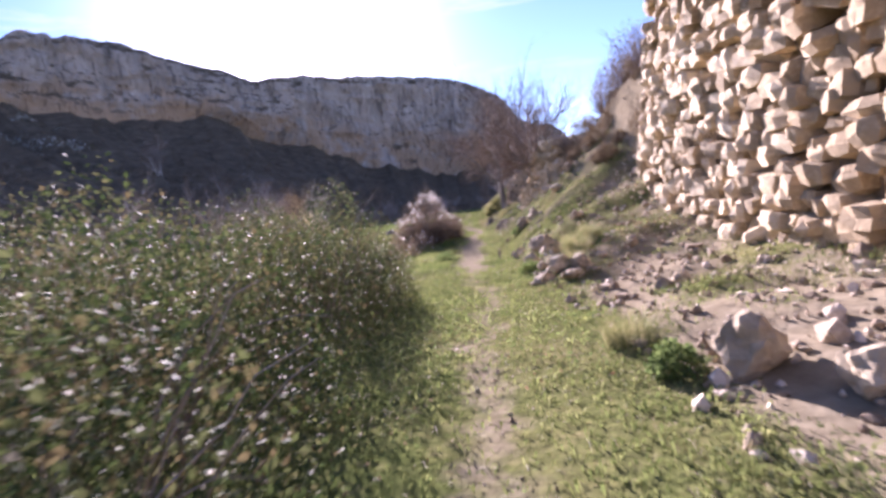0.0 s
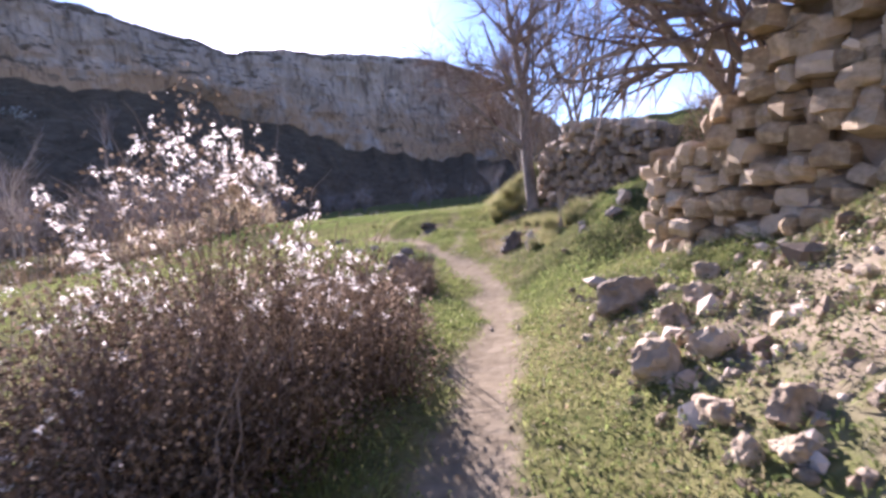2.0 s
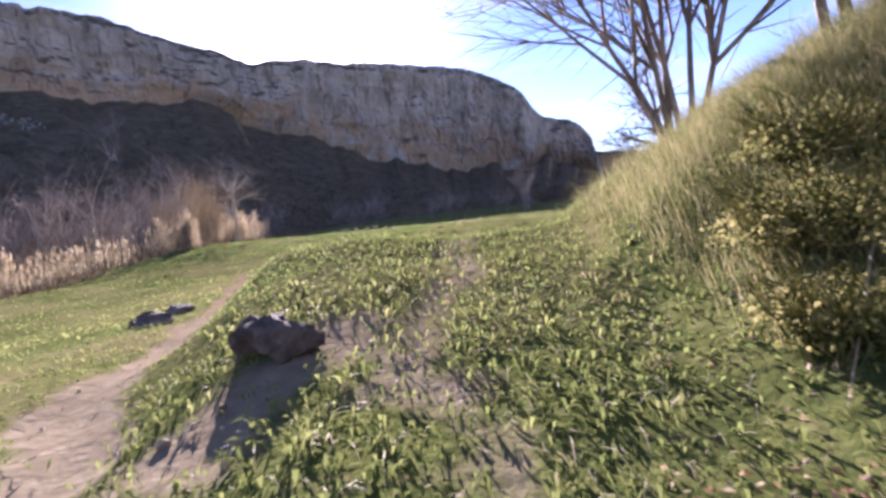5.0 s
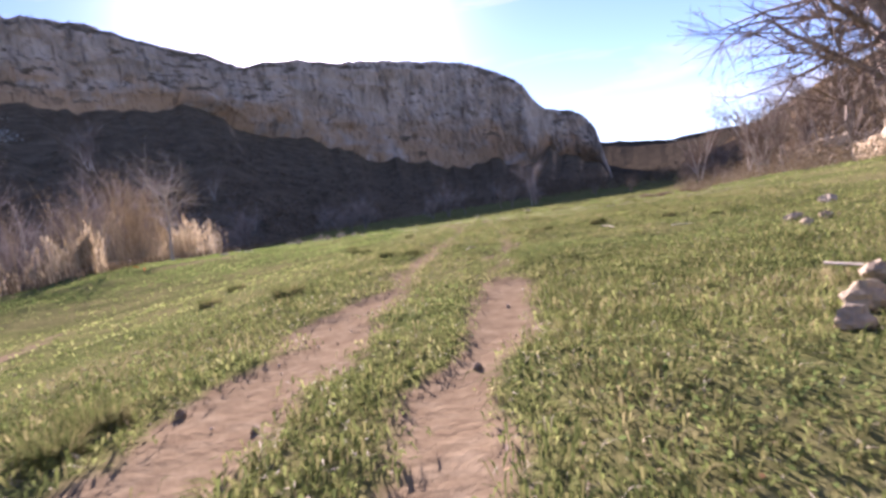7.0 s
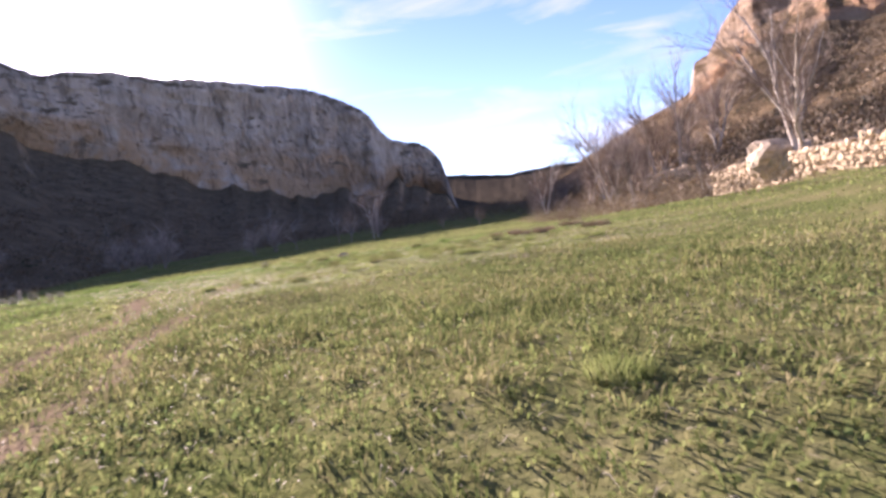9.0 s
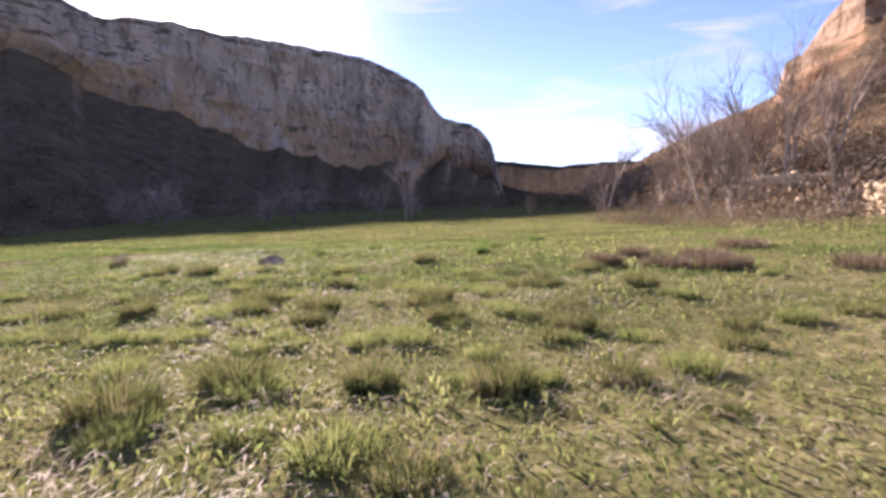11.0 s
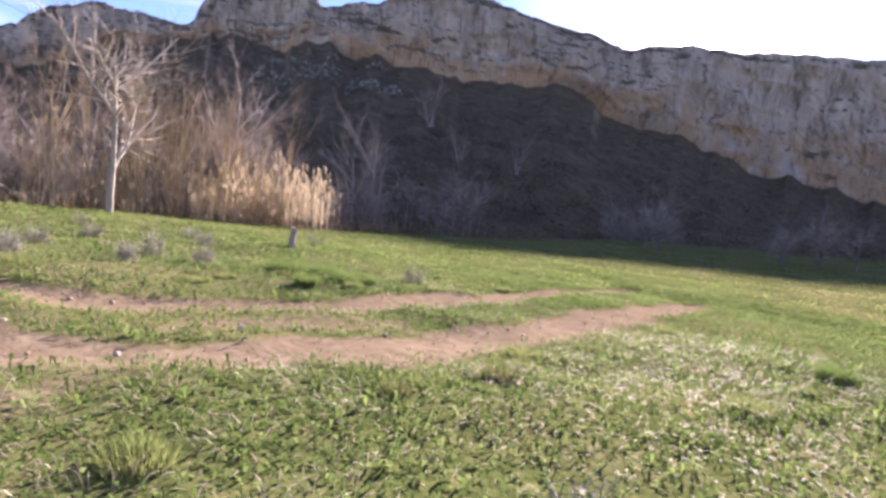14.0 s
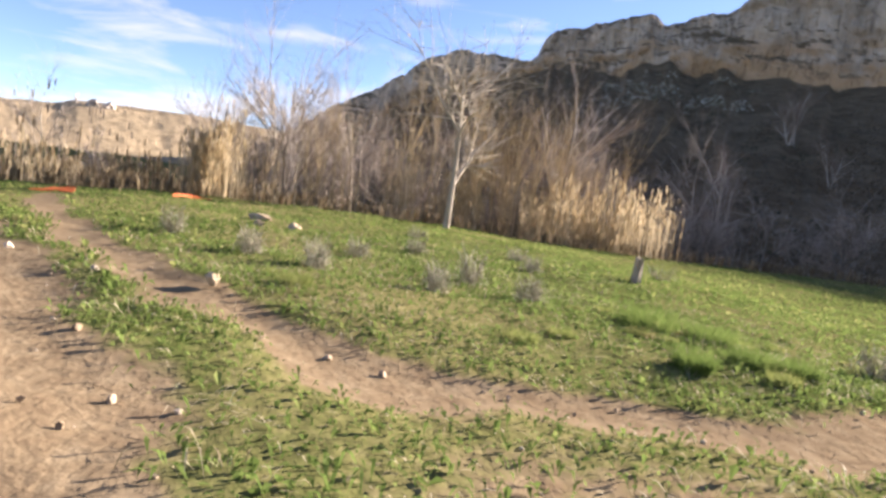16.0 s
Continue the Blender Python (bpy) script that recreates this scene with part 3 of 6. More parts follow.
def rock_hill_material(name, rock, stain, scrub, low, high):
    """Banded limestone where it is steep, scrub and scree where it is not."""
    m = bpy.data.materials.new(name)
    m.use_nodes = True
    nt = m.node_tree
    bsdf = nt.nodes["Principled BSDF"]
    bsdf.inputs["Roughness"].default_value, bsdf.inputs["Specular IOR Level"].default_value = 1.0, 0.0
    co, geo = nt.nodes.new("ShaderNodeTexCoord"), nt.nodes.new("ShaderNodeNewGeometry")

    def noise_of(scale, stretch=(1, 1, 1), detail=7.0):
        mp, n = nt.nodes.new("ShaderNodeMapping"), nt.nodes.new("ShaderNodeTexNoise")
        mp.inputs["Scale"].default_value = stretch
        n.inputs["Scale"].default_value, n.inputs["Detail"].default_value, n.inputs["Roughness"].default_value = scale, detail, 0.65
        nt.links.new(co.outputs["Object"], mp.inputs["Vector"])
        nt.links.new(mp.outputs["Vector"], n.inputs["Vector"])
        return n.outputs["Fac"]

    def ramp_of(fac, stops):
        r = nt.nodes.new("ShaderNodeValToRGB")
        el = r.color_ramp.elements
        while len(el) < len(stops):
            el.new(0.5)
        for e, (p, c) in zip(el, stops):
            e.position, e.color = p, (*c, 1)
        nt.links.new(fac, r.inputs["Fac"])
        return r.outputs["Color"]

    def blend(fac, a, b):
        n = nt.nodes.new("ShaderNodeMixRGB")
        for s, v in ((0, fac), (1, a), (2, b)):
            nt.links.new(v, n.inputs[s])
        return n.outputs["Color"]

    streak = ramp_of(noise_of(0.12, (1, 1, 0.4)), [(0.3, tuple(0.55 * c for c in rock)), (0.5, rock), (0.7, tuple(min(1, 1.35 * c) for c in rock))])
    warm = ramp_of(noise_of(0.05, (1, 1, 1.6), 5.0), [(0.36, (0, 0, 0)), (0.52, (1, 1, 1))])
    stain_c = ramp_of(noise_of(0.2, (1, 1, 0.5)), [(0.3, tuple(0.7 * c for c in stain)), (0.7, stain)])
    # ochre beds low in the face, grey ones above
    lay, jog, bed = nt.nodes.new("ShaderNodeAttribute"), nt.nodes.new("ShaderNodeMath"), nt.nodes.new("ShaderNodeMath")
    lay.attribute_name = "strata"
    jog.operation, bed.operation = "MULTIPLY_ADD", "MULTIPLY"
    jog.inputs[1].default_value = 0.5
    nt.links.new(noise_of(0.04), jog.inputs[0])
    nt.links.new(lay.outputs["Fac"], jog.inputs[2])
    ochre = ramp_of(jog.outputs[0], [(0.3, (1, 1, 1)), (0.55, (0.75, 0.75, 0.75)), (0.75, (0.12, 0.12, 0.12))])
    nt.links.new(ochre, bed.inputs[0])
    nt.links.new(warm, bed.inputs[1])
    # shade of clefts and cracks, painted into the rock as dark streaks
    cleft_shade = ramp_of(noise_of(0.16, (1, 1, 0.3), 7.0), [(0.36, (0.45, 0.45, 0.45)), (0.46, (1, 1, 1))])
    crack_shade = ramp_of(noise_of(0.45, (1, 1, 0.12), 5.0), [(0.33, (0.35, 0.33, 0.3)), (0.43, (1, 1, 1))])
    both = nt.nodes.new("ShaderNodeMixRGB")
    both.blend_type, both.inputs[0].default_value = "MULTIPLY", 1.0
    nt.links.new(cleft_shade, both.inputs[1])
    nt.links.new(crack_shade, both.inputs[2])
    cleft_shade = both.outputs["Color"]
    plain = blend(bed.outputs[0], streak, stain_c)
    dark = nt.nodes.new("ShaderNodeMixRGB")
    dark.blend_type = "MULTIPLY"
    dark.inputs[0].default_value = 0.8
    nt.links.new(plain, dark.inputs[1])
    nt.links.new(cleft_shade, dark.inputs[2])
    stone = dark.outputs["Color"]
    veg = ramp_of(noise_of(0.16), [(0.3, tuple(0.65 * c for c in scrub)), (0.5, scrub), (0.64, tuple(1.3 * c for c in scrub)), (0.78, tuple(0.6 * c for c in rock))])
    sep = nt.nodes.new("ShaderNodeSeparateXYZ")
    nt.links.new(geo.outputs["True Normal"], sep.inputs[0])
    up = nt.nodes.new("ShaderNodeMapRange")
    up.inputs["From Min"].default_value, up.inputs["From Max"].default_value = low, high
    nt.links.new(sep.outputs["Z"], up.inputs["Value"])
    nt.links.new(blend(up.outputs["Result"], stone, veg), bsdf.inputs["Base Color"])
    bp = nt.nodes.new("ShaderNodeBump")
    bp.inputs["Strength"].default_value, bp.inputs["Distance"].default_value = 0.9, 1.0
    nt.links.new(noise_of(0.7), bp.inputs["Height"])
    nt.links.new(bp.outputs["Normal"], bsdf.inputs["Normal"])
    return m


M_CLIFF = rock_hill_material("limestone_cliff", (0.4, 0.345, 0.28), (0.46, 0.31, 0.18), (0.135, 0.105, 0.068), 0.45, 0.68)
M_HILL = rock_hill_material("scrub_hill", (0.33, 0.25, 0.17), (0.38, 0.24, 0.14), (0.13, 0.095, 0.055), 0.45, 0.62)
M_FAR = rock_hill_material("far_hill", (0.1, 0.085, 0.07), (0.12, 0.09, 0.065), (0.06, 0.05, 0.036), 0.12, 0.3)

C_AZ = [93, 89, 84, 80.7, 78, 77, 76, 72, 66, 65.2, 64.6, 63.6, 59, 54.8, 53.5, 51.5, 47.8, 46.8, 42, 37.3, 33.2, 29.5, 26, 24, 20, 16, 10, 4.9, 1, -2.5, -5.7, -6.5, -7.8, -10.4, -11.8, -12.7, -13.3, -14]
C_EL = [1.5, 4, 7.6, 9.8, 10.9, 11.9, 13.1, 13.8, 13.8, 14.2, 15.8, 16.7, 17.6, 18.2, 17.4, 18.3, 19.1, 20, 20.2, 20, 18.7, 17.8, 16.8, 16.1, 15.9, 15.8, 15.3, 14.7, 14.0, 12.7, 10.5, 9.1, 7.8, 7.1, 6.2, 4.8, 1.6, -1.2]
C_R = [400, 395, 388, 380, 372, 369, 366, 358, 340, 337, 335, 333, 320, 312, 310, 307, 303, 302, 300, 300, 302, 311, 322, 330, 345, 365, 400, 422, 432, 436, 432, 440, 470, 480, 478, 470, 460, 440]
C_FOOT = [0.6, 1.8, 4.6, 6.2, 7.4, 8, 8.6, 10.4, 12.4, 12.6, 12.8, 13, 13.4, 13.6, 13.6, 13.6, 13.5, 13.5, 13.4, 13.0, 12.4, 11.5, 10.4, 9.4, 8, 6.6, 4.8, 3.4, 2.9, 2.8, 2.8, 2.8, 2.8, 2.7, 2.4, 2.0, 0.6, -1.5]
C_BASE = [60, 52, 46.5, 45.2, 44.6, 44.3, 44, 43, 42, 42, 42, 42, 42, 42, 42, 42.6, 44, 44.3, 46, 49, 54, 59.5, 66, 70, 78, 84, 90, 95, 100, 108, 118, 121, 126, 137, 145, 151, 156, 160]
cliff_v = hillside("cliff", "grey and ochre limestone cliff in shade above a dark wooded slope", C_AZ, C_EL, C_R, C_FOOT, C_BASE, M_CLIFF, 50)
R_AZ = [-24.4, -26.9, -28.9, -31.9, -34.7, -37.8, -40, -40.6, -41.8, -43.4, -46.4, -52.4, -60, -75, -95, -120, -140, -155, -165, -172]
R_EL = [1.0, 2.3, 3.5, 5.0, 6.4, 7.3, 8.3, 11, 11.5, 14, 17, 18, 18, 16, 12, 9, 8, 7, 6, 5]
R_R = [260, 250, 240, 228, 215, 203, 195, 193, 190, 185, 175, 165, 160, 160, 155, 150, 150, 160, 190, 240]
R_FOOT = [0.8, 2.1, 3.2, 4.7, 6.0, 6.8, 7.4, 7.6, 8.0, 9, 11, 12, 12, 11, 9, 7, 6, 5, 4, 4]
R_BASE = [95, 90, 84, 76, 68, 60, 55, 54, 52, 48, 44, 40, 38, 40, 44, 46, 48, 60, 85, 120]
hill_v = hillside("hill", "sunlit brown scrub hillside with a rock outcrop on top", R_AZ, R_EL, R_R, R_FOOT, R_BASE, M_HILL, 80, crag=0.8)
F_AZ = [-9, -12, -13.5, -16.3, -19, -21.3, -24.5, -28, -34]
hillside("far_hill", "distant low wooded ridge closing the valley", F_AZ, [3.6, 3.5, 3.4, 3.0, 2.7, 2.9, 3.0, 3.0, 3.0], [900] * 9, [3.3, 3.2, 3.1, 2.7, 2.4, 2.6, 2.7, 2.7, 2.7], [520] * 9, M_FAR, 110, crag=0.9)
M_PALEHILL = rock_hill_material("pale_far_hill", (0.4, 0.34, 0.26), (0.42, 0.33, 0.23), (0.3, 0.24, 0.16), 0.3, 0.5)
L_AZ = [80, 90, 98, 103, 106, 108, 111, 116, 125, 140, 160, 182]
hillside("far_hill", "distant pale hills with a rocky outcrop", L_AZ, [4, 4.2, 4.3, 4.2, 4.1, 3.5, 3.3, 3.2, 4, 6, 8, 11], [760] * 9 + [560, 400, 300], [3.8, 4.0, 4.1, 4.0, 3.9, 3.3, 3.1, 3.0, 3.8, 5.6, 7.5, 10], [460] * 9 + [300, 200, 130], M_PALEHILL, 130, crag=0.9)

# ---- builders ----
def gz(x, y):
    return float(ground_z(np.array([x]), np.array([y]))[0])


def blades(base, length, width, heading, lean, mid=0.5, twist=None):
    """Bent blades: a quad and a tip each. Arrays of n."""
    n = len(length)
    side = heading + np.pi / 2 if twist is None else twist
    sx, sy = np.cos(side) * width / 2, np.sin(side) * width / 2
    hx, hy = np.cos(heading), np.sin(heading)
    out1, out2 = lean * length * mid * 0.45, lean * length
    up1, up2 = length * mid * np.sqrt(np.maximum(0.05, 1 - (0.45 * lean) ** 2)), length * np.sqrt(np.maximum(0.04, 1 - lean ** 2))
    v = np.empty((n, 5, 3))
    v[:, 0] = base + np.stack([-sx, -sy, 0 * sx], -1)
    v[:, 1] = base + np.stack([sx, sy, 0 * sx], -1)
    v[:, 2] = base + np.stack([sx * 0.8 + hx * out1, sy * 0.8 + hy * out1, up1], -1)
    v[:, 3] = base + np.stack([-sx * 0.8 + hx * out1, -sy * 0.8 + hy * out1, up1], -1)
    v[:, 4] = base + np.stack([hx * out2, hy * out2, up2], -1)
    k = np.arange(n)[:, None] * 5
    return v.reshape(-1, 3), k + np.array([[0, 1, 2, 3]]), k + np.array([[3, 2, 4]])


def leaves(centre, size, flat=0.0, gen=rng, slim=0.62):
    """Pointed leaves at the centres, turned every way; flat 1 lays them level."""
    n = len(centre)
    a = gen.normal(size=(n, 3))
    a[:, 2] *= 1 - flat
    a /= np.linalg.norm(a, axis=1)[:, None]
    b = gen.normal(size=(n, 3))
    b[:, 2] *= 1 - flat
    b -= (a * b).sum(1)[:, None] * a
    b /= np.linalg.norm(b, axis=1)[:, None]
    s = np.broadcast_to(size, n)[:, None]
    nrm = np.cross(a, b)
    v = np.stack([centre - a * s * 0.5, centre + b * s * 0.5 * slim + nrm * s * 0.08, centre + a * s * 0.5, centre - b * s * 0.5 * slim + nrm * s * 0.08], 1)
    return v.reshape(-1, 3), np.arange(n)[:, None] * 4 + np.array([[0, 1, 2, 3]])


def tubes(paths, sides=5):
    """Tapered tubes along paths, each a list of (point, radius)."""
    vs, qs, at = [], [], 0
    for path in paths:
        pts, rad = np.array([p for p, _ in path]), np.array([r for _, r in path])
        d = np.gradient(pts, axis=0)
        d /= np.linalg.norm(d, axis=1)[:, None] + 1e-9
        ref = np.where(np.abs(d[:, 2:3]) > 0.9, [[1.0, 0, 0]], [[0, 0, 1.0]])
        u = np.cross(d, ref)
        u /= np.linalg.norm(u, axis=1)[:, None] + 1e-9
        w = np.cross(d, u)
        t = np.arange(sides) * 2 * np.pi / sides
        ring = pts[:, None] + rad[:, None, None] * (np.cos(t)[None, :, None] * u[:, None] + np.sin(t)[None, :, None] * w[:, None])
        m = len(pts)
        i = at + np.arange(m * sides).reshape(m, sides)
        j = np.roll(i, -1, 1)
        qs.append(np.stack([i[:-1], j[:-1], j[1:], i[1:]], -1).reshape(-1, 4))
        vs.append(ring.reshape(-1, 3))
        at += m * sides
    return np.concatenate(vs), np.concatenate(qs)


def join(pieces):
    """Joins (verts, face arrays...) tuples."""
    vs, fs, at = [], [], 0
    for v, *faces in pieces:
        vs.append(v)
        fs += [f + at for f in faces]
        at += len(v)
    return np.concatenate(vs), fs


def grow(start, way, length, radius, level, levels, gen, out, droop=0.0, split=(3, 6), wander=0.25, shrink=(0.45, 0.75), spread=(0.5, 1.0), twig_steps=1):
    n = (6, 6, 3, twig_steps, 1)[level]
    p, d, path = np.array(start, float), np.array(way, float), []
    for k in range(n + 1):
        path.append((p.copy(), max(radius * (1 - 0.72 * k / n), 0.0025)))
        d = d + gen.normal(size=3) * wander * (0.5 if level == 0 else 1) / n * 2 + np.array([0, 0, 0.12 - droop * level]) / n
        d /= np.linalg.norm(d)
        p = p + d * length / n
    out.setdefault(level, []).append(path)
    if level >= levels:
        return
    for c in range(int(gen.integers(*split)) + (3 if level else 2)):
        f = gen.uniform(0.35 if level == 0 else 0.2, 1.0)
        q, r = path[min(n, int(f * n))][0], path[min(n, int(f * n))][1]
        side = gen.normal(size=3)
        dd = d * 0 + (path[min(n, int(f * n) + 1)][0] - path[max(0, int(f * n) - 1)][0])
        dd /= np.linalg.norm(dd)
        side -= (side @ dd) * dd
        side /= np.linalg.norm(side)
        a = gen.uniform(*spread)
        grow(q, dd * math.cos(a) + side * math.sin(a), length * gen.uniform(*shrink), r * (gen.uniform(0.7, 0.95) if level == 0 else gen.uniform(0.5, 0.75)), level + 1, levels, gen, out, droop, split, wander, shrink, spread, twig_steps)


def bare_tree(name, height, radius, seed, label, bark, twig, levels=3, stems=1, droop=0.02, spread=(0.45, 0.95), first=0.62, lean=(0, 0), split=(3, 6)):
    """A leafless tree: trunk, limbs and a crown of fine twigs."""
    gen, out = np.random.default_rng(seed), {}
    for s in range(stems):
        tilt = np.array([lean[0], lean[1], 1.0]) + (gen.normal(size=3) * 0.16 if stems > 1 else 0)
        grow((0.12 * gen.normal() * (stems > 1), 0.12 * gen.normal() * (stems > 1), -0.25), tilt / np.linalg.norm(tilt), height * first * (gen.uniform(0.8, 1.1) if stems > 1 else 1), radius, 0, levels, gen, out, droop, split=split, spread=spread)
    tree = tagged(new(name), label, "tree")
    tv, tq = tubes(out[0], 9)
    trunk = part("trunk", mesh_of("trunk", tv, [tq], bark, smooth=True), tree)
    for path in out.get(1, []):
        lv, lq = tubes([path], 6)
        part("limb", mesh_of("limb", lv, [lq], bark, smooth=True), trunk)
    fine = [tubes(out[k], 4 if k == 2 else 3) for k in range(2, levels + 1) if k in out]
    if fine:
        v, f = join(fine)
        tagged(part("crown", mesh_of("crown", v, f, twig), tree), "bare fine twigs", kind="stuff")
    return tree


def rock_mesh(seed, size, rough=0.26, facets=6, mat=None, detail=3):
    gen = np.random.default_rng(seed)
    bm = bmesh.new()
    bmesh.ops.create_icosphere(bm, subdivisions=detail, radius=1.0)
    cuts = [(lambda n: n / np.linalg.norm(n))(gen.normal(size=3)) for _ in range(facets)]
    off = Vector(gen.uniform(-50, 50, 3))
    for v in bm.verts:
        p = v.co.copy()
        for c in cuts:
            n = Vector(c)
            over = p.dot(n) - 0.62
            if over > 0:
                p -= n * over * 0.85
        p *= 1 + rough * noise.fractal(v.co * 1.6 + off, 0.6, 2.1, 4)
        v.co = Vector((p.x * size[0], p.y * size[1], p.z * size[2]))
    me = bpy.data.meshes.new("rock")
    bm.to_mesh(me)
    bm.free()
    me.materials.append(mat or M_ROCK)
    return me


def rock(x, y, size, seed, label="grey limestone field rock lying in the grass", turn=0.0, sink=0.3, mat=None, name="rock", rough=0.26, facets=6, dz=0.0, group="rocks on the ground"):
    ob = new(name, rock_mesh(seed, size, rough, facets, mat))
    ob.matrix_world = pose(x, y, gz(x, y) + size[2] * (1 - 2 * sink) * 0.9 + dz, 0, 0, turn)
    return tagged(ob, label, "rock", group)


def stone_variants(count, seed, mat):
    out, gen = [], np.random.default_rng(seed)
    for k in range(count):
        e = 3.0
        bm = bmesh.new()
        bmesh.ops.create_cube(bm, size=2.0)
        bmesh.ops.subdivide_edges(bm, edges=bm.edges[:], cuts=1, use_grid_fill=True)
        for v in bm.verts:
            p = v.co
            e = gen.uniform(2.8, 5.0) if v.index == 0 else e
            l = (abs(p.x) ** e + abs(p.y) ** e + abs(p.z) ** e) ** (1 / e)
            v.co = p / l + Vector(gen.normal(size=3) * 0.075)
        me = bpy.data.meshes.new("stone")
        bm.to_mesh(me)
        bm.free()
        me.materials.append(mat)
        out.append(me)
    return out


def mesh_arrays(me):
    v = np.empty(len(me.vertices) * 3, np.float32)
    me.vertices.foreach_get("co", v)
    q = np.empty(len(me.loops), np.int32)
    me.loops.foreach_get("vertex_index", q)
    return v.reshape(-1, 3), q.reshape(-1, 4)


def stone_wall(name, label, line, course=0.24, wide=0.36, seed=1, depth=0.55, single=lambda p: True, mat=None, most=300, gaps=0.04, face=1, core=None):
    """A ruined dry-stone wall. line: (x, y, base z, top z) along its face; face 1 looks to the left of the line's way."""
    gen = np.random.default_rng(seed)
    mat = mat or M_STONE
    L = np.array(line, float)
    seg = np.hypot(np.diff(L[:, 0]), np.diff(L[:, 1]))
    S = np.concatenate([[0], np.cumsum(seg)])
    at = lambda s: np.array([np.interp(s, S, L[:, k]) for k in range(4)])  # noqa: E731
    # rubble core behind the face
    ss = np.arange(0, S[-1] + 0.01, 0.22)
    rows = 14
    V = []
    for s in ss:
        x, y, b, t = at(s)
        x2, y2 = at(min(S[-1], s + 0.1))[:2] - at(max(0, s - 0.1))[:2]
        nx, ny = np.array([-y2, x2]) / np.hypot(x2, y2) * face
        t2 = t - 0.06
        prof = [(-0.1, b - 0.4 + (t2 - b + 0.4) * k / (rows - 1)) for k in range(rows)] + [(-depth, t2 + 0.05), (-depth - 0.25, b - 0.5)]
        for k, (o, z) in enumerate(prof):
            w = 0.07 * gen.normal() if k < rows else 0
            V.append((x + nx * (o + w), y + ny * (o + w), z + 0.05 * gen.normal()))
    V = np.array(V)
    f = grid_faces(len(ss), rows + 2)
    ends = [[list(range(0, rows + 2))], [list(range(len(V) - rows - 2, len(V)))[::-1]]]
    wall = tagged(new(name, mesh_of(name, V, [f] + [np.array(e) for e in ends], core or M_EARTH)), label, "wall", kind="structure")
    kinds = stone_variants(8, seed + 3, mat)
    places = []
    z0, top = L[:, 2].min() - 0.25, L[:, 3].max()
    z = z0
    while z < top:
        h = course * gen.uniform(0.7, 1.25)
        s = gen.uniform(0, 0.2)
        while s < S[-1]:
            w = wide * gen.uniform(0.5, 1.35)
            x, y, b, t = at(s + w / 2)
            if b - 0.25 <= z and z + h * 0.75 <= t + 0.03 * gen.normal() and gen.random() > gaps:
                dx, dy = at(min(S[-1], s + w / 2 + 0.1))[:2] - at(max(0, s + w / 2 - 0.1))[:2]
                turn = math.atan2(dy, dx)
                o = gen.uniform(-0.1, 0.03)
                m = Matrix.LocRotScale((x - math.sin(turn) * o * face, y + math.cos(turn) * o * face, z + h / 2 + 0.07 * gen.normal()),
                                       Euler((0.12 * gen.normal(), 0.12 * gen.normal(), turn + 0.2 * gen.normal() + (math.pi if gen.random() < 0.5 else 0))),
                                       (w * 0.55, gen.uniform(0.16, 0.28), h * gen.uniform(0.48, 0.66)))
                places.append((m, kinds[int(gen.integers(len(kinds)))], (x, y, z)))
            s += w
        z += h * 0.95
    # small stones wedged between the large ones
    for _ in range(int(S[-1] * (L[:, 3] - L[:, 2]).mean() * 11)):
        s = gen.uniform(0, S[-1])
        x, y, b, t = at(s)
        r, z = course * gen.uniform(0.14, 0.32), gen.uniform(b - 0.1, t - 0.05)
        m = Matrix.LocRotScale((x + gen.normal() * 0.04, y + gen.normal() * 0.04, z), Euler(gen.uniform(-3, 3, 3)), (r * gen.uniform(0.9, 1.6), r, r * gen.uniform(0.6, 1.0)))
        places.append((m, kinds[int(gen.integers(len(kinds)))], (x, -999, z)))
    mine = [p for p in places if p[2][1] > -900 and single(p[2])][:most]
    keep = {id(p) for p in mine}
    for m, me, _ in mine:
        ob = new("stone", me)
        ob.parent, ob.matrix_basis = wall, m
    rest = [p for p in places if id(p) not in keep]
    if rest:
        data = {id(k): mesh_arrays(k) for k in kinds}
        bits = []
        for m, me, _ in rest:
            v, q = data[id(me)]
            M = np.array(m)
            bits.append((v @ M[:3, :3].T + M[:3, 3], q))
        v, fs = join(bits)
        ob = part("stonework", mesh_of("stonework", v, fs, mat), wall)
        tagged(ob, kind="stuff")
    return wall


def stuff(name, label, category, me):
    return tagged(new(name, me), label, category, kind="stuff")


# ---- terrace walls and posts ----
stone_wall("wall_terrace", "tall ruined dry-stone terrace wall of pale tan boulders", [(4.2, -3, 0.3, 5.2), (3.7, 3, 0.1, 5.0), (3.6, 7, 0.0, 4.8), (3.8, 10.4, 0.05, 4.4), (3.86, 11.2, 0.2, 3.2), (3.9, 11.7, 0.3, 2.5), (4.0, 12.4, 0.5, 1.9), (4.1, 13.1, 0.7, 1.5)], course=0.25, wide=0.34, seed=11, single=lambda p: p[1] > 6.2, face=1)
stone_wall("wall_ruin", "broken dry-stone wall with a collapsed end above scree", [(3.55, 20.5, 1.1, 2.5), (3.33, 21.1, 0.8, 2.95), (3.12, 21.8, 0.4, 2.75), (2.93, 22.45, 0.1, 2.15), (2.73, 23.1, -0.05, 1.45), (2.46, 24.1, -0.3, 0.95), (2.62, 24.6, -0.25, 0.7)], course=0.2, wide=0.25, seed=23, face=1)
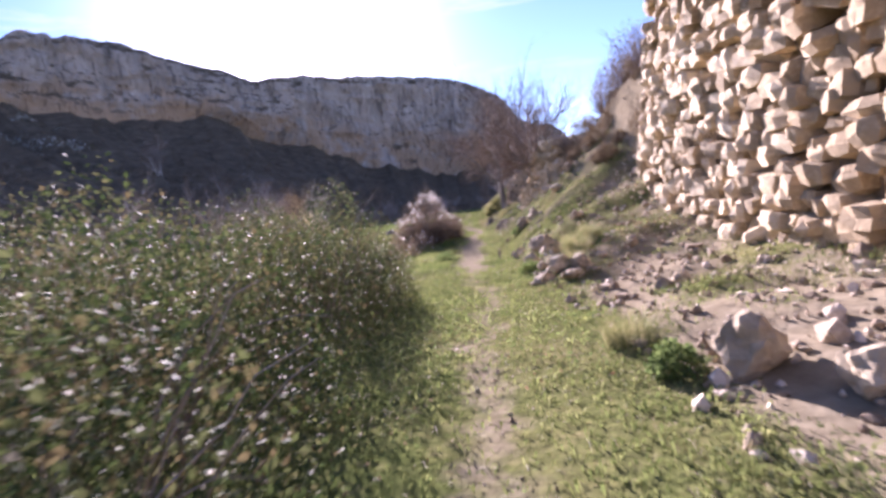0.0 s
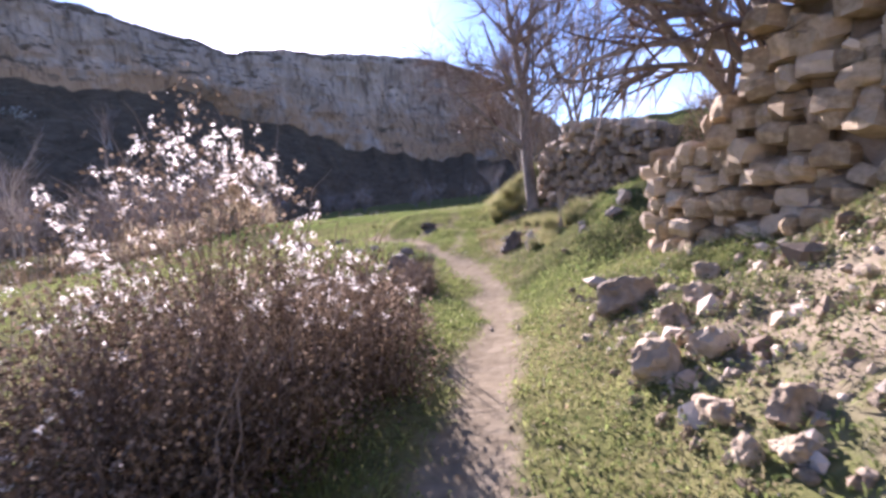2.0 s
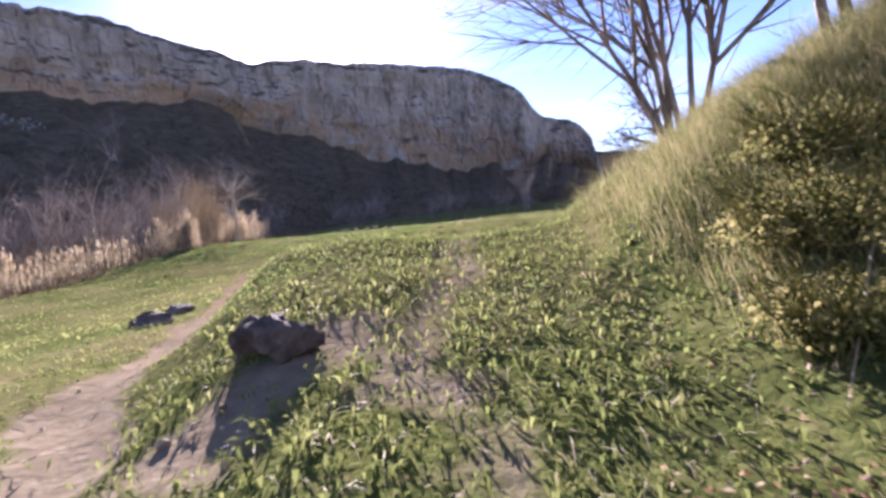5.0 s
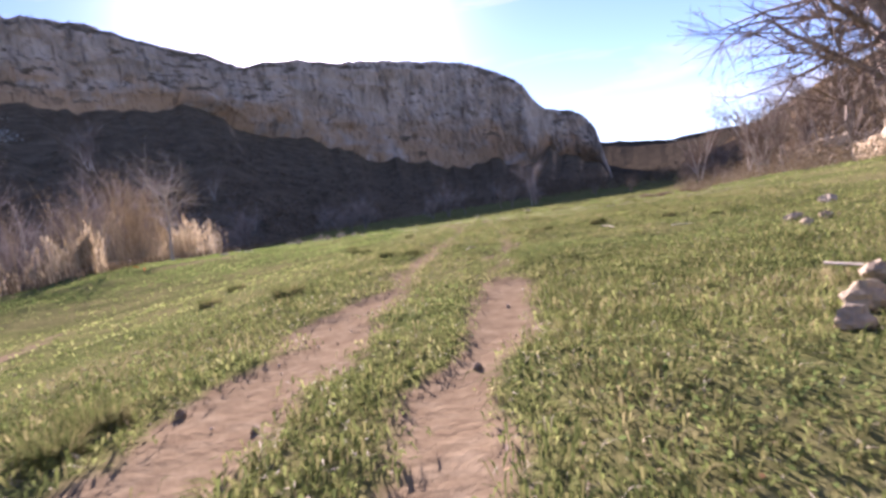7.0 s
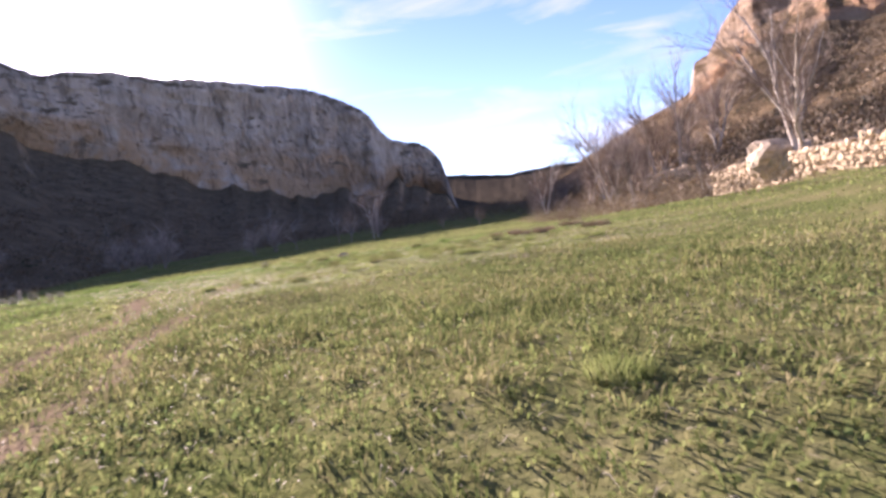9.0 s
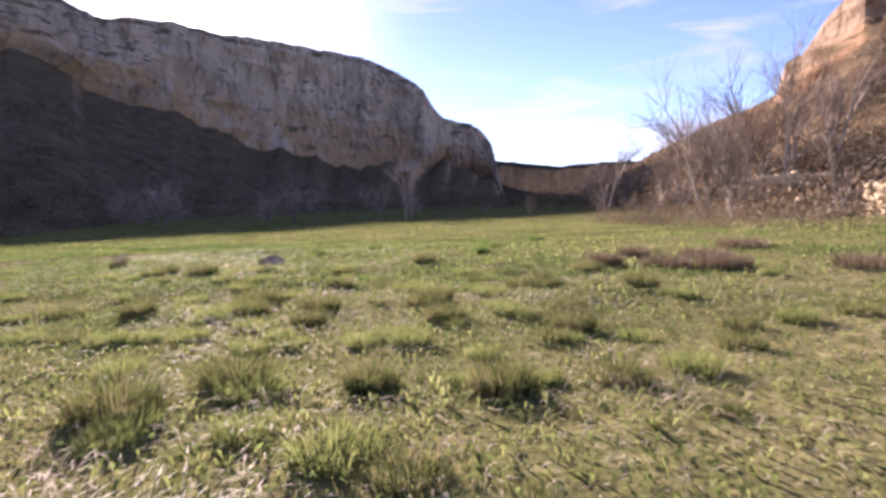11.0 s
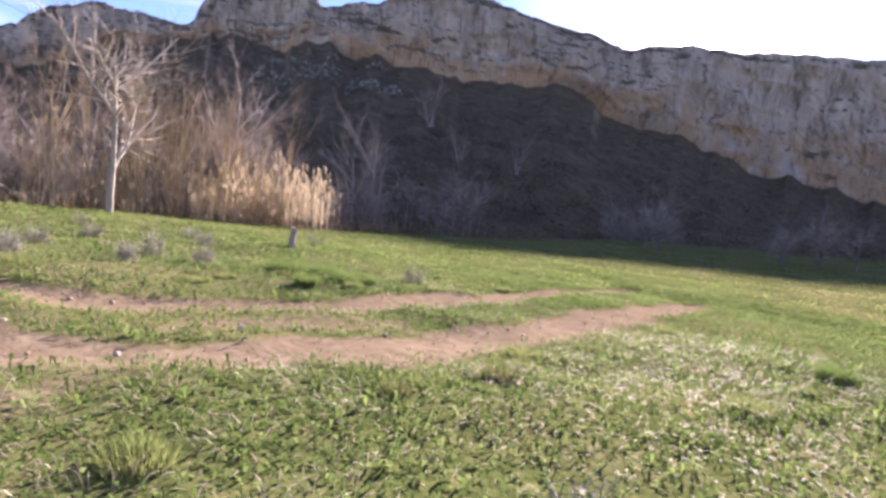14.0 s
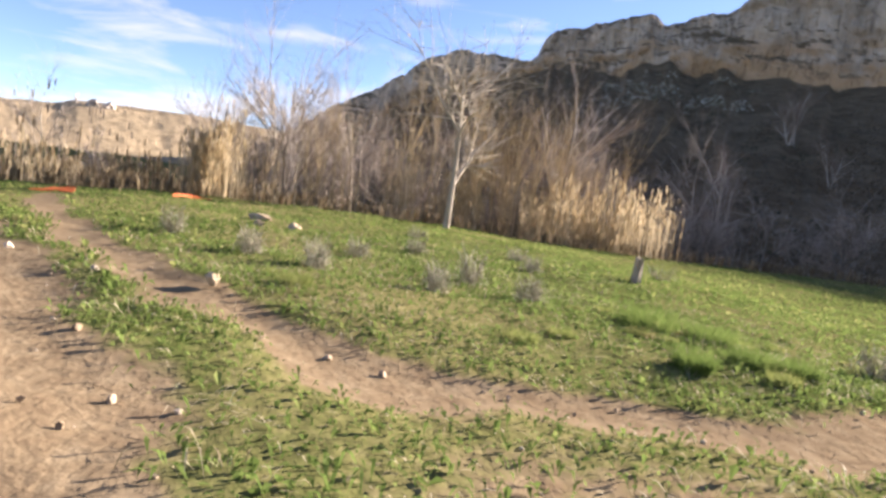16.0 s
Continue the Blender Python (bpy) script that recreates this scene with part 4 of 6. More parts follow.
# darker copy of the wall_stone colours, with this wall's shade put into them
stone_wall("wall_shaded", "weathered dry-stone wall behind a bare tree, coloured darker for its shade", [(4.1, 28.6, 0.6, 1.72), (3.75, 29.6, 0.35, 1.88), (3.55, 30.2, 0.1, 2.05), (3.12, 31.5, -0.35, 2.14), (2.78, 32.6, -0.35, 1.78), (2.58, 33.2, -0.1, 1.5), (2.72, 33.7, 0.1, 1.2)], course=0.15, wide=0.21, seed=37, face=1, mat=material("shaded_stone", [(0.17, 0.13, 0.09), (0.3, 0.235, 0.165), (0.46, 0.37, 0.265)], scale=2.2, fine=22, rough=0.92, bump=0.7, objrand=0.35, bump_size=0.03))
stone_wall("wall_orchard", "pale sunlit dry-stone retaining wall below the hillside", [(22.0, 58, -0.9, 1.1), (24.0, 62, -0.95, 1.1), (26.5, 68, -1.2, 1.0), (28.8, 75, -1.6, 0.9), (30.3, 83, -2.0, 0.5), (31.5, 91, -2.4, 0.0)], course=0.36, wide=0.5, seed=41, single=lambda p: False, face=1)


def wooden_post(x, y, height, size, turn, label, lean=(0, 0), name="fence_post"):
    post = tagged(new(name), label, "post")
    bm = bmesh.new()
    bmesh.ops.create_cube(bm, size=1.0)
    for v in bm.verts:
        v.co = Vector((v.co.x * size, v.co.y * size, (v.co.z + 0.5) * (height + 0.3) - 0.3))
    for f in bm.faces:
        if f.normal.z > 0.9:
            for v in f.verts:
                v.co.z -= 0.05 * (v.co.x > 0)
    bmesh.ops.bevel(bm, geom=bm.edges[:], offset=size * 0.1, segments=2, affect="EDGES")
    me = bpy.data.meshes.new("shaft")
    bm.to_mesh(me)
    bm.free()
    me.materials.append(M_POST)
    part("shaft", me, post)
    post.matrix_world = pose(x, y, gz(x, y), lean[0], lean[1], turn)
    return post


wooden_post(1.95, 27.85, 0.68, 0.085, 20, "weathered square wooden fence post in dry grass")

# ---- trees near the trail ----
def forked_tree(label, trunk, boughs, seed):
    """An old bare tree: a thick trunk path with heavy boughs given as (start, way, length, radius)."""
    gen, out = np.random.default_rng(seed), {}
    for start, way, length, radius in boughs:
        w = np.array(way, float)
        grow(start, w / np.linalg.norm(w), length, radius, 1, 4, gen, out, 0.03, split=(3, 5), spread=(0.4, 0.9), wander=0.32, twig_steps=2)
    tree = tagged(new("bare_tree"), label, "tree")
    v, q = tubes([trunk], 14)
    v = v + gen.normal(size=v.shape) * 0.008
    bole = part("trunk", mesh_of("trunk", v, [q], M_BARK, smooth=True), tree)
    for path in out[1]:
        v, q = tubes([path], 8)
        part("limb", mesh_of("limb", v, [q], M_BARK, smooth=True), bole)
    v, f = join([tubes(out[2], 5), tubes(out[3], 3), tubes(out[4], 3)])
    tagged(part("crown", mesh_of("crown", v, f, M_TWIG), tree), "bare fine twigs", kind="stuff")
    return tree


t1 = forked_tree("old bare grey-barked tree with heavy forked limbs", [(np.array(p, float), r) for p, r in (((0.02, 0, -0.4), 0.26), ((0, 0, 0.0), 0.17), ((-0.03, 0, 0.4), 0.145), ((-0.08, 0.02, 1.4), 0.14), ((-0.08, 0.05, 2.0), 0.135), ((-0.02, 0.1, 2.7), 0.12), ((-0.08, 0.1, 3.5), 0.11))],
                 [((-0.08, 0.03, 1.6), (-0.75, 0.1, 0.7), 2.9, 0.1), ((-0.06, 0.06, 2.1), (0.45, -0.3, 0.9), 2.6, 0.075), ((-0.05, 0.08, 2.4), (-0.3, -0.4, 0.9), 2.8, 0.08), ((-0.08, 0.1, 3.4), (-0.25, 0.1, 1.0), 3.0, 0.1), ((-0.06, 0.1, 3.3), (0.3, 0.2, 1.0), 3.0, 0.085), ((-0.05, 0.1, 2.8), (0.5, 0.5, 0.7), 2.2, 0.06), ((-0.06, 0.1, 3.0), (-0.7, 0.3, 0.5), 2.4, 0.07)], 5)
t1.matrix_world = pose(2.17, 33.0, gz(2.17, 33.0))
t2 = forked_tree("leaning bare tree with low boughs reaching over the meadow", [(np.array(p, float), r) for p, r in (((0.1, 0, -0.3), 0.2), ((0, 0, 0.1), 0.15), ((-0.08, 0, 0.9), 0.125), ((-0.22, 0, 1.7), 0.115), ((-0.4, 0, 2.5), 0.1))],
                 [((-0.2, 0, 1.6), (-1, 0.1, 0.75), 2.2, 0.06), ((-0.3, 0, 2.0), (-1, -0.25, 0.9), 2.4, 0.065), ((-0.38, 0, 2.4), (-0.8, 0.2, 1.1), 2.8, 0.08), ((-0.38, 0, 2.4), (-0.2, -0.3, 1.0), 2.8, 0.075), ((-0.15, 0, 1.5), (0.6, 0.2, 1.0), 2.4, 0.07)], 8)
t2.matrix_world = pose(6.6, 50.2, gz(6.6, 50.2))
t5 = bare_tree("bare_tree", 6.6, 0.05, 19, "many-stemmed bare tree on the crest of the bank", M_BARK, M_TWIG, levels=3, stems=6, first=0.7, spread=(0.3, 0.75))
t5.matrix_world = pose(2.9, 39.4, gz(2.9, 39.4))
t3 = bare_tree("fig_tree", 4.2, 0.075, 13, "small grey bare tree drooping over the broken wall", M_BARK, M_TWIG, levels=3, stems=5, first=0.7, droop=0.2, spread=(0.4, 1.1), lean=(-0.95, -0.25), split=(2, 4))
t3.matrix_world = pose(3.5, 23.3, 1.25, 0, 0, 0)
t4 = bare_tree("bare_tree", 8.5, 0.1, 17, "slender bare tree standing behind the shaded wall", M_BARK, M_TWIG, levels=3, stems=3, first=0.75, spread=(0.3, 0.7))
t4.matrix_world = pose(5.2, 39.5, gz(5.2, 39.5), 0, 0, 0)

# ---- rocks ----
PALE = material("pale_boulder", [(0.22, 0.17, 0.11), (0.37, 0.295, 0.198), (0.49, 0.41, 0.292)], scale=2.5, fine=16, rough=0.92, bump=0.8, objrand=0.2, bump_size=0.03)
DARKROCK = material("dark_rock", [(0.06, 0.05, 0.045), (0.15, 0.125, 0.105), (0.27, 0.23, 0.19)], scale=2.5, fine=16, rough=0.9, bump=0.9, objrand=0.2, bump_size=0.03)
BANK = "pale tan boulder fallen from the wall onto the bank"
FALLEN = [(1.5, 3.05, 0.23, 0.18, 0.21, 20), (1.75, 2.5, 0.16, 0.15, 0.16, 70), (2.2, 5.95, 0.12, 0.1, 0.09, 30), (1.42, 11.25, 0.3, 0.22, 0.24, 5), (1.4, 10.65, 0.18, 0.14, 0.12, 80), (2.3, 12.15, 0.19, 0.15, 0.14, 64), (1.55, 10.05, 0.13, 0.11, 0.13, 33),
          (1.08, 10.1, 0.18, 0.15, 0.15, 12), (1.28, 8.3, 0.21, 0.17, 0.2, 10), (1.56, 8.2, 0.21, 0.16, 0.15, 120), (0.98, 7.95, 0.23, 0.16, 0.12, 5), (1.35, 7.8, 0.21, 0.15, 0.1, 50), (2.0, 8.6, 0.1, 0.08, 0.06, 15), (1.15, 9.3, 0.13, 0.1, 0.09, 75), (0.97, 12.1, 0.1, 0.09, 0.1, 0)]
FALLEN += [(1.48, 15.45, 0.2, 0.17, 0.24, 35), (1.76, 15.35, 0.22, 0.18, 0.25, 100), (2.55, 18.0, 0.2, 0.16, 0.17, 10), (2.6, 16.3, 0.26, 0.2, 0.17, 70), (2.95, 17.95, 0.16, 0.13, 0.1, 20), (3.15, 16.8, 0.25, 0.2, 0.17, 54), (3.3, 16.4, 0.1, 0.1, 0.1, 15), (3.7, 16.8, 0.19, 0.16, 0.19, 60), (1.1, 12.65, 0.12, 0.1, 0.1, 5), (0.97, 13.05, 0.1, 0.08, 0.08, 45)]
FALLEN += [(1.42, 22.35, 0.29, 0.2, 0.2, 25), (1.72, 22.15, 0.15, 0.11, 0.09, 80), (2.12, 22.35, 0.15, 0.12, 0.11, 110), (1.38, 20.65, 0.14, 0.12, 0.11, 30), (1.1, 20.75, 0.2, 0.17, 0.2, 66), (1.7, 21.5, 0.16, 0.12, 0.09, 15), (1.15, 20.1, 0.14, 0.1, 0.08, 85), (1.32, 19.8, 0.11, 0.1, 0.09, 30), (1.1, 19.7, 0.07, 0.06, 0.08, 12), (1.44, 21.35, 0.15, 0.11, 0.09, 50), (1.22, 19.55, 0.09, 0.07, 0.06, 10)]
FALLEN += [(1.98, 26.3, 0.1, 0.08, 0.08, 40), (2.42, 26.1, 0.16, 0.12, 0.1, 20), (2.68, 26.35, 0.14, 0.14, 0.17, 35), (2.05, 26.65, 0.09, 0.07, 0.05, 5), (1.6, 25.85, 0.07, 0.06, 0.04, 60), (1.37, 28.1, 0.09, 0.08, 0.07, 0), (1.35, 27.68, 0.12, 0.1, 0.15, 40), (1.53, 29.3, 0.12, 0.1, 0.08, 20), (1.53, 28.55, 0.12, 0.08, 0.05, 35), (1.05, 30.2, 0.065, 0.06, 0.07, 0), (1.4, 30.25, 0.12, 0.09, 0.08, 35)]
for k, (x, y, sx, sy, sz, turn) in enumerate(FALLEN):
    rock(x, y, (sx, sy, sz), 200 + k, BANK if y < 26 else "weathered limestone rock at the foot of the bank", turn, mat=PALE if y < 26 else M_ROCK, group="rocks of the fallen wall")
for k, (x, y, sx, sy, sz, turn, dark) in enumerate([(1.12, 28.75, 0.17, 0.16, 0.26, 30, 1), (0.98, 28.85, 0.2, 0.11, 0.09, 100, 1), (-2.15, 26.15, 0.42, 0.34, 0.22, 20, 2), (-1.75, 26.0, 0.36, 0.3, 0.2, 75, 2), (-1.5, 25.75, 0.3, 0.2, 0.13, 10, 2), (-2.45, 26.9, 0.34, 0.24, 0.24, 40, 2), (-2.05, 26.85, 0.26, 0.2, 0.22, 5, 2), (-1.75, 27.1, 0.2, 0.16, 0.15, 60, 2), (-1.45, 26.35, 0.22, 0.2, 0.13, 33, 2), (-2.6, 26.2, 0.36, 0.3, 0.16, 0, 2), (-1.2, 25.5, 0.25, 0.18, 0.1, 50, 2), (-1.9, 25.45, 0.4, 0.3, 0.16, 28, 2)] + [(-1.05, 28.6, 0.14, 0.1, 0.08, 60, 1), (-1.08, 28.08, 0.27, 0.22, 0.2, 10, 1), (-0.8, 27.85, 0.16, 0.13, 0.11, 70, 1), (-1.75, 27.6, 0.16, 0.13, 0.09, 45, 1), (-1.15, 29.75, 0.17, 0.12, 0.1, 20, 1), (-2.1, 31.5, 0.17, 0.12, 0.09, 75, 0), (-5.1, 35.7, 0.36, 0.26, 0.24, 15, 1), (-0.98, 34.3, 0.12, 0.1, 0.11, 50, 1), (-0.8, 34.2, 0.16, 0.12, 0.12, 5, 1), (-4.4, 38.8, 0.3, 0.2, 0.16, 33, 1), (-2.4, 31.0, 0.14, 0.1, 0.07, 10, 0), (-1.35, 22.55, 0.24, 0.17, 0.14, 70, 0)] + [(-4.9, 40.4, 0.24, 0.18, 0.12, 20, 1), (-1.4, 32.25, 0.09, 0.07, 0.05, 0, 1)]):
    rock(x, y, (sx, sy, sz), 300 + k, ("grey limestone rock beside the trail", "dark weathered rock beside the trail", "cracked grey limestone slab of a low outcrop")[dark], turn, mat=DARKROCK if dark == 1 or dark == 2 and k % 3 else M_ROCK, rough=(0.24, 0.32, 0.34)[dark], facets=(5, 4, 3)[dark])
for k, (x, y, sx, sy, sz, turn) in enumerate([(1.95, 43.75, 0.14, 0.1, 0.1, 25), (2.25, 44.95, 0.1, 0.09, 0.08, 60), (2.3, 44.5, 0.12, 0.1, 0.08, 10), (2.9, 44.9, 0.17, 0.14, 0.17, 40), (4.95, 50.2, 0.13, 0.1, 0.08, 80), (5.1, 50.8, 0.16, 0.1, 0.08, 20), (5.4, 50.5, 0.1, 0.1, 0.08, 5), (1.6, 43.15, 0.08, 0.06, 0.05, 30), (2.6, 45.4, 0.16, 0.13, 0.13, 75), (3.1, 46.0, 0.13, 0.12, 0.1, 14), (6.6, 52.5, 0.2, 0.15, 0.12, 30), (6.2, 49.0, 0.25, 0.2, 0.15, 66), (2.88, 72.75, 0.24, 0.15, 0.12, 25), (-6.4, 73.0, 0.09, 0.06, 0.05, 20)] + [(-13.6, 73.9, 0.22, 0.14, 0.12, 5), (-14.6, 73.2, 0.3, 0.2, 0.1, 45), (-13.0, 73.2, 0.16, 0.1, 0.08, 33)]):
    rock(x, y, (sx, sy, sz), 400 + k, "pale limestone rock in the meadow grass", turn, mat=PALE)

# rubble fallen from the walls
RUBBLE = [rock_mesh(700 + k, (1.0, 0.75, 0.65), 0.3, 6, PALE, 2) for k in range(12)]
for k in range(215):
    if k >= 180:
        x, y, s = rng.uniform(2.4, 4.4), rng.uniform(12.5, 20.5), 0.04 + 0.03 * rng.exponential()
    elif k < 70:
        x, y, s = rng.uniform(0.9, 3.4), rng.normal(20.6, 1.5), 0.04 + 0.025 * rng.exponential()
    else:
        x, y, s = rng.uniform(1.0, 3.9), rng.uniform(1.5, 13), 0.022 + 0.016 * rng.exponential()
    ob = tagged(new("rubble_stone", RUBBLE[k % 12]), "small broken stone of the fallen wall", "stone", "rubble below the walls")
    s = min(s, 0.15)
    ob.matrix_world = pose(x, y, gz(x, y) - 0.12 * s, rng.uniform(-20, 20), rng.uniform(-20, 20), rng.uniform(0, 360))
    ob.scale = (s, s, s)

# pebbles, clods and broken stone on the trails and scree: too many to count
pts = []
for _ in range(9):
    x, y = rng.uniform(-8, 6, 9000), rng.uniform(-2, 92, 9000)
    w = dirt(x, y)
    keep = rng.random(9000) < np.where(w > 0.25, 0.11, 0.004)
    pts.append(np.stack([x, y], -1)[keep])
x, y = rng.uniform(1.0, 4.2, 6000), np.concatenate([rng.uniform(0, 14, 3300), rng.normal(20.6, 1.6, 2700)])
keep = rng.random(6000) < 0.55
pts.append(np.stack([x, y], -1)[keep])
pts = np.concatenate(pts)
ico = bmesh.new()
bmesh.ops.create_icosphere(ico, subdivisions=1, radius=1.0)
iv = np.array([v.co[:] for v in ico.verts])
ifc = np.array([[v.index for v in f.verts] for f in ico.faces])
ico.free()
n = len(pts)
onbank = (pts[:, 0] > 0.95) & (pts[:, 1] < 24)
size = np.where(onbank, rng.gamma(1.6, 0.014, n), rng.gamma(2.0, 0.0035, n)) + 0.004
size = np.minimum(size, 0.1)
jit = iv[None] * (1 + 0.25 * rng.normal(size=(n, len(iv), 1))) * rng.uniform(0.6, 1.3, (n, 1, 3))
v = jit * size[:, None, None] + np.concatenate([pts, (ground_z(pts[:, 0], pts[:, 1]) - 0.04 * dirt(pts[:, 0], pts[:, 1]) + size * 0.1)[:, None]], 1)[:, None]
M_PEBBLE = material("loose_stone", [(0.2, 0.15, 0.1), (0.36, 0.29, 0.21), (0.55, 0.47, 0.37)], scale=3, fine=25, rough=0.95, bump=0.5, island=0.5)
stuff("loose_stones", "loose pebbles, clods and broken stone on trails and scree", "stones", mesh_of("loose_stones", v.reshape(-1, 3), [(np.arange(n)[:, None, None] * len(iv) + ifc[None]).reshape(-1, 3)], M_PEBBLE))

# ---- grass ----
def eye_line(y):
    """Where the open ground beside the walk lies, by y."""
    return np.interp(y, [0, 20, 30, 45, 53, 63, 68, 71, 73, 76, 82, 90], [0, 0, 0.2, 0.7, 2.3, 4.5, 4.0, 0.5, -3.0, -3.5, -2.5, -1.0])


def scatter(count, x0, x1, y0, y1, chance):
    x, y = rng.uniform(x0, x1, count), rng.uniform(y0, y1, count)
    keep = rng.random(count) < chance(x, y)
    return x[keep], y[keep]


def lush(x, y):
    """Green growth from thin to thick, in patches."""
    return np.clip(0.8 + 0.4 * fbm(x * 0.45, y * 0.45, 61, 3), 0.3, 1)


def open_ground(x, y):
    w = dirt(x, y)
    return np.clip(1 - 1.25 * w, 0, 1) * (x > reed_edge(y) + 0.3)


def kites(base, length, width, heading, lean):
    """Short leaf blades of one bent kite each."""
    n = len(length)
    hx, hy = np.cos(heading), np.sin(heading)
    up = np.sqrt(np.maximum(0.04, 1 - lean ** 2))
    side = np.stack([-hy, hx, np.zeros(n)], -1) * (width / 2)[:, None]
    mid = base + np.stack([hx * lean * 0.5, hy * lean * 0.5, up * 0.72], -1) * length[:, None]
    tip = base + np.stack([hx * lean, hy * lean, up * (1 - 0.35 * lean)], -1) * length[:, None]
    v = np.stack([base, mid + side, tip, mid - side], 1)
    return v.reshape(-1, 3), np.arange(n)[:, None] * 4 + np.array([[0, 1, 2, 3]])


def turf(name, label, count, reach, length, width, mat, clump=0.0, lean=(0.15, 0.75), y0=-1, y1=90):
    """Blades along the walk, thick beside it and thinning out with the reach."""
    y = rng.uniform(y0, y1, count)
    x = eye_line(y) + rng.normal(0, 1, count) * reach * np.interp(y, [0, 40, 64, 71, 80, 90], [0.75, 1.0, 1.2, 1.9, 1.9, 1.6])
    keep = rng.random(count) < open_ground(x, y) * lush(x, y)
    x, y = x[keep], y[keep]
    if clump:
        k = np.round(x / clump), np.round(y / clump)
        cx, cy = (k[0] + 0.45 * (hash2(k[0], k[1], 5) - 0.5) * 2) * clump, (k[1] + 0.45 * (hash2(k[0], k[1], 6) - 0.5) * 2) * clump
        pull = 0.55 * rng.random(len(x))
        heading = np.arctan2(y - cy, x - cx) + rng.normal(0, 0.6, len(x))
        x, y = x + (cx - x) * pull, y + (cy - y) * pull
        tall = 0.55 + 0.75 * hash2(k[0], k[1], 7)
    else:
        heading, tall = rng.uniform(0, 2 * np.pi, len(x)), 1.0
    n = len(x)
    d = np.abs(x - eye_line(y))
    ln = rng.uniform(*length, n) * (0.7 + 0.5 * lush(x, y)) * tall * (1 + 0.03 * d)
    wd = rng.uniform(*width, n) * (1 + 0.09 * d)
    v, q = kites(np.stack([x, y, ground_z(x, y) - 0.012], -1), ln, wd, heading, rng.uniform(*lean, n))
    return stuff(name, label, "grass", mesh_of(name, v, [q], mat))


turf("meadow_grass", "short clumped green meadow grass", 310000, 1.8, (0.04, 0.085), (0.008, 0.016), M_GRASS, clump=0.15, lean=(0.55, 0.97), y1=70.5)
turf("meadow_grass", "longer tufted meadow grass with dry tips", 90000, 3.6, (0.045, 0.09), (0.012, 0.022), M_GRASS, clump=0.38, lean=(0.5, 0.98), y1=70.5)
turf("meadow_grass", "short lush green grass round the meeting of the trails", 120000, 1.8, (0.04, 0.09), (0.008, 0.016), M_LUSH, clump=0.17, lean=(0.55, 0.97), y0=69.5)
turf("meadow_grass", "tufted lush green grass in the open meadow", 60000, 3.6, (0.05, 0.1), (0.012, 0.022), M_LUSH, clump=0.4, lean=(0.5, 0.98), y0=69.5)
turf("meadow_grass", "thick clumps of dark green grass in the sloping meadow", 110000, 2.4, (0.06, 0.12), (0.006, 0.013), M_TUFT, clump=0.33, lean=(0.35, 0.95), y0=43, y1=62)
turf("dry_grass", "pale dry grass stems lying in the meadow", 70000, 2.6, (0.05, 0.12), (0.003, 0.006), M_STRAW, lean=(0.7, 0.99))

turf("dry_grass", "bleached straw and dead stems among the tussocks", 60000, 2.4, (0.06, 0.15), (0.003, 0.006), M_STRAW, clump=0.6, lean=(0.75, 0.99), y0=61, y1=80)


def kites_far():
    x, y = scatter(100000, -26, 26, 28, 130, lambda x, y: open_ground(x, y) * step(4, 9, np.abs(x - eye_line(y)) + np.clip(y - 82, 0, 99)) * lush(x, y))
    n = len(x)
    v, q = kites(np.stack([x, y, ground_z(x, y) - 0.02], -1), rng.uniform(0.05, 0.12, n), rng.uniform(0.04, 0.1, n), rng.uniform(0, 6.28, n), rng.uniform(0.3, 0.9, n))
    x2, y2 = scatter(80000, -24, -3, 62, 95, lambda x, y: open_ground(x, y) * lush(x, y))
    m = len(x2)
    more = kites(np.stack([x2, y2, ground_z(x2, y2) - 0.02], -1), rng.uniform(0.04, 0.1, m), rng.uniform(0.02, 0.05, m), rng.uniform(0, 6.28, m), rng.uniform(0.3, 0.9, m))
    stuff("meadow_grass", "open green meadow grass further off", "grass", mesh_of("meadow_grass", v, [q], M_GRASS))
    stuff("meadow_grass", "bright green grass towards the river", "grass", mesh_of("meadow_grass", more[0], [more[1]], M_LUSH))


kites_far()

# broad-leaved weeds low in the grass
def weeds():
    x, y = scatter(430000, -6, 7, -1, 86, lambda x, y: open_ground(x, y) * np.clip(1 - (np.abs(x - eye_line(y)) - 2.5) / 5, 0, 1) * np.clip(0.25 + 0.9 * fbm(x * 0.7, y * 0.7, 71, 3) + 0.5 * (x > 0.9) * (y > 20) * (y < 34), 0, 1))
    c = np.stack([x, y, ground_z(x, y) + rng.uniform(0.0, 0.06, len(x))], -1)
    v, q = leaves(c, rng.uniform(0.016, 0.036, len(x)), 0.4)
    stuff("weeds", "low green broad-leaved weeds in the grass", "plants", mesh_of("weeds", v, [q], M_WEED))
    x, y = scatter(60000, -2.5, 4.5, 0, 44, lambda x, y: 0.35 * np.where((x > 0.7), 1.5, 0.5) * np.clip(0.3 + fbm(x * 0.6, y * 0.6, 77, 3), 0, 1) * (dirt(x, y) < 0.6))
    x2, y2 = rng.uniform(0.5, 2.8, 6500), rng.uniform(28.6, 33.0, 6500)
    x, y = np.concatenate([x, x2]), np.concatenate([y, y2])
    c = np.stack([x, y, ground_z(x, y) + rng.uniform(0.0, 0.05, len(x))], -1)
    v, q = leaves(c, rng.uniform(0.014, 0.034, len(x)), 0.55)
    stuff("fallen_leaves", "dry brown fallen leaves on the ground", "leaves", mesh_of("fallen_leaves", v, [q], M_DRYLEAF))


weeds()


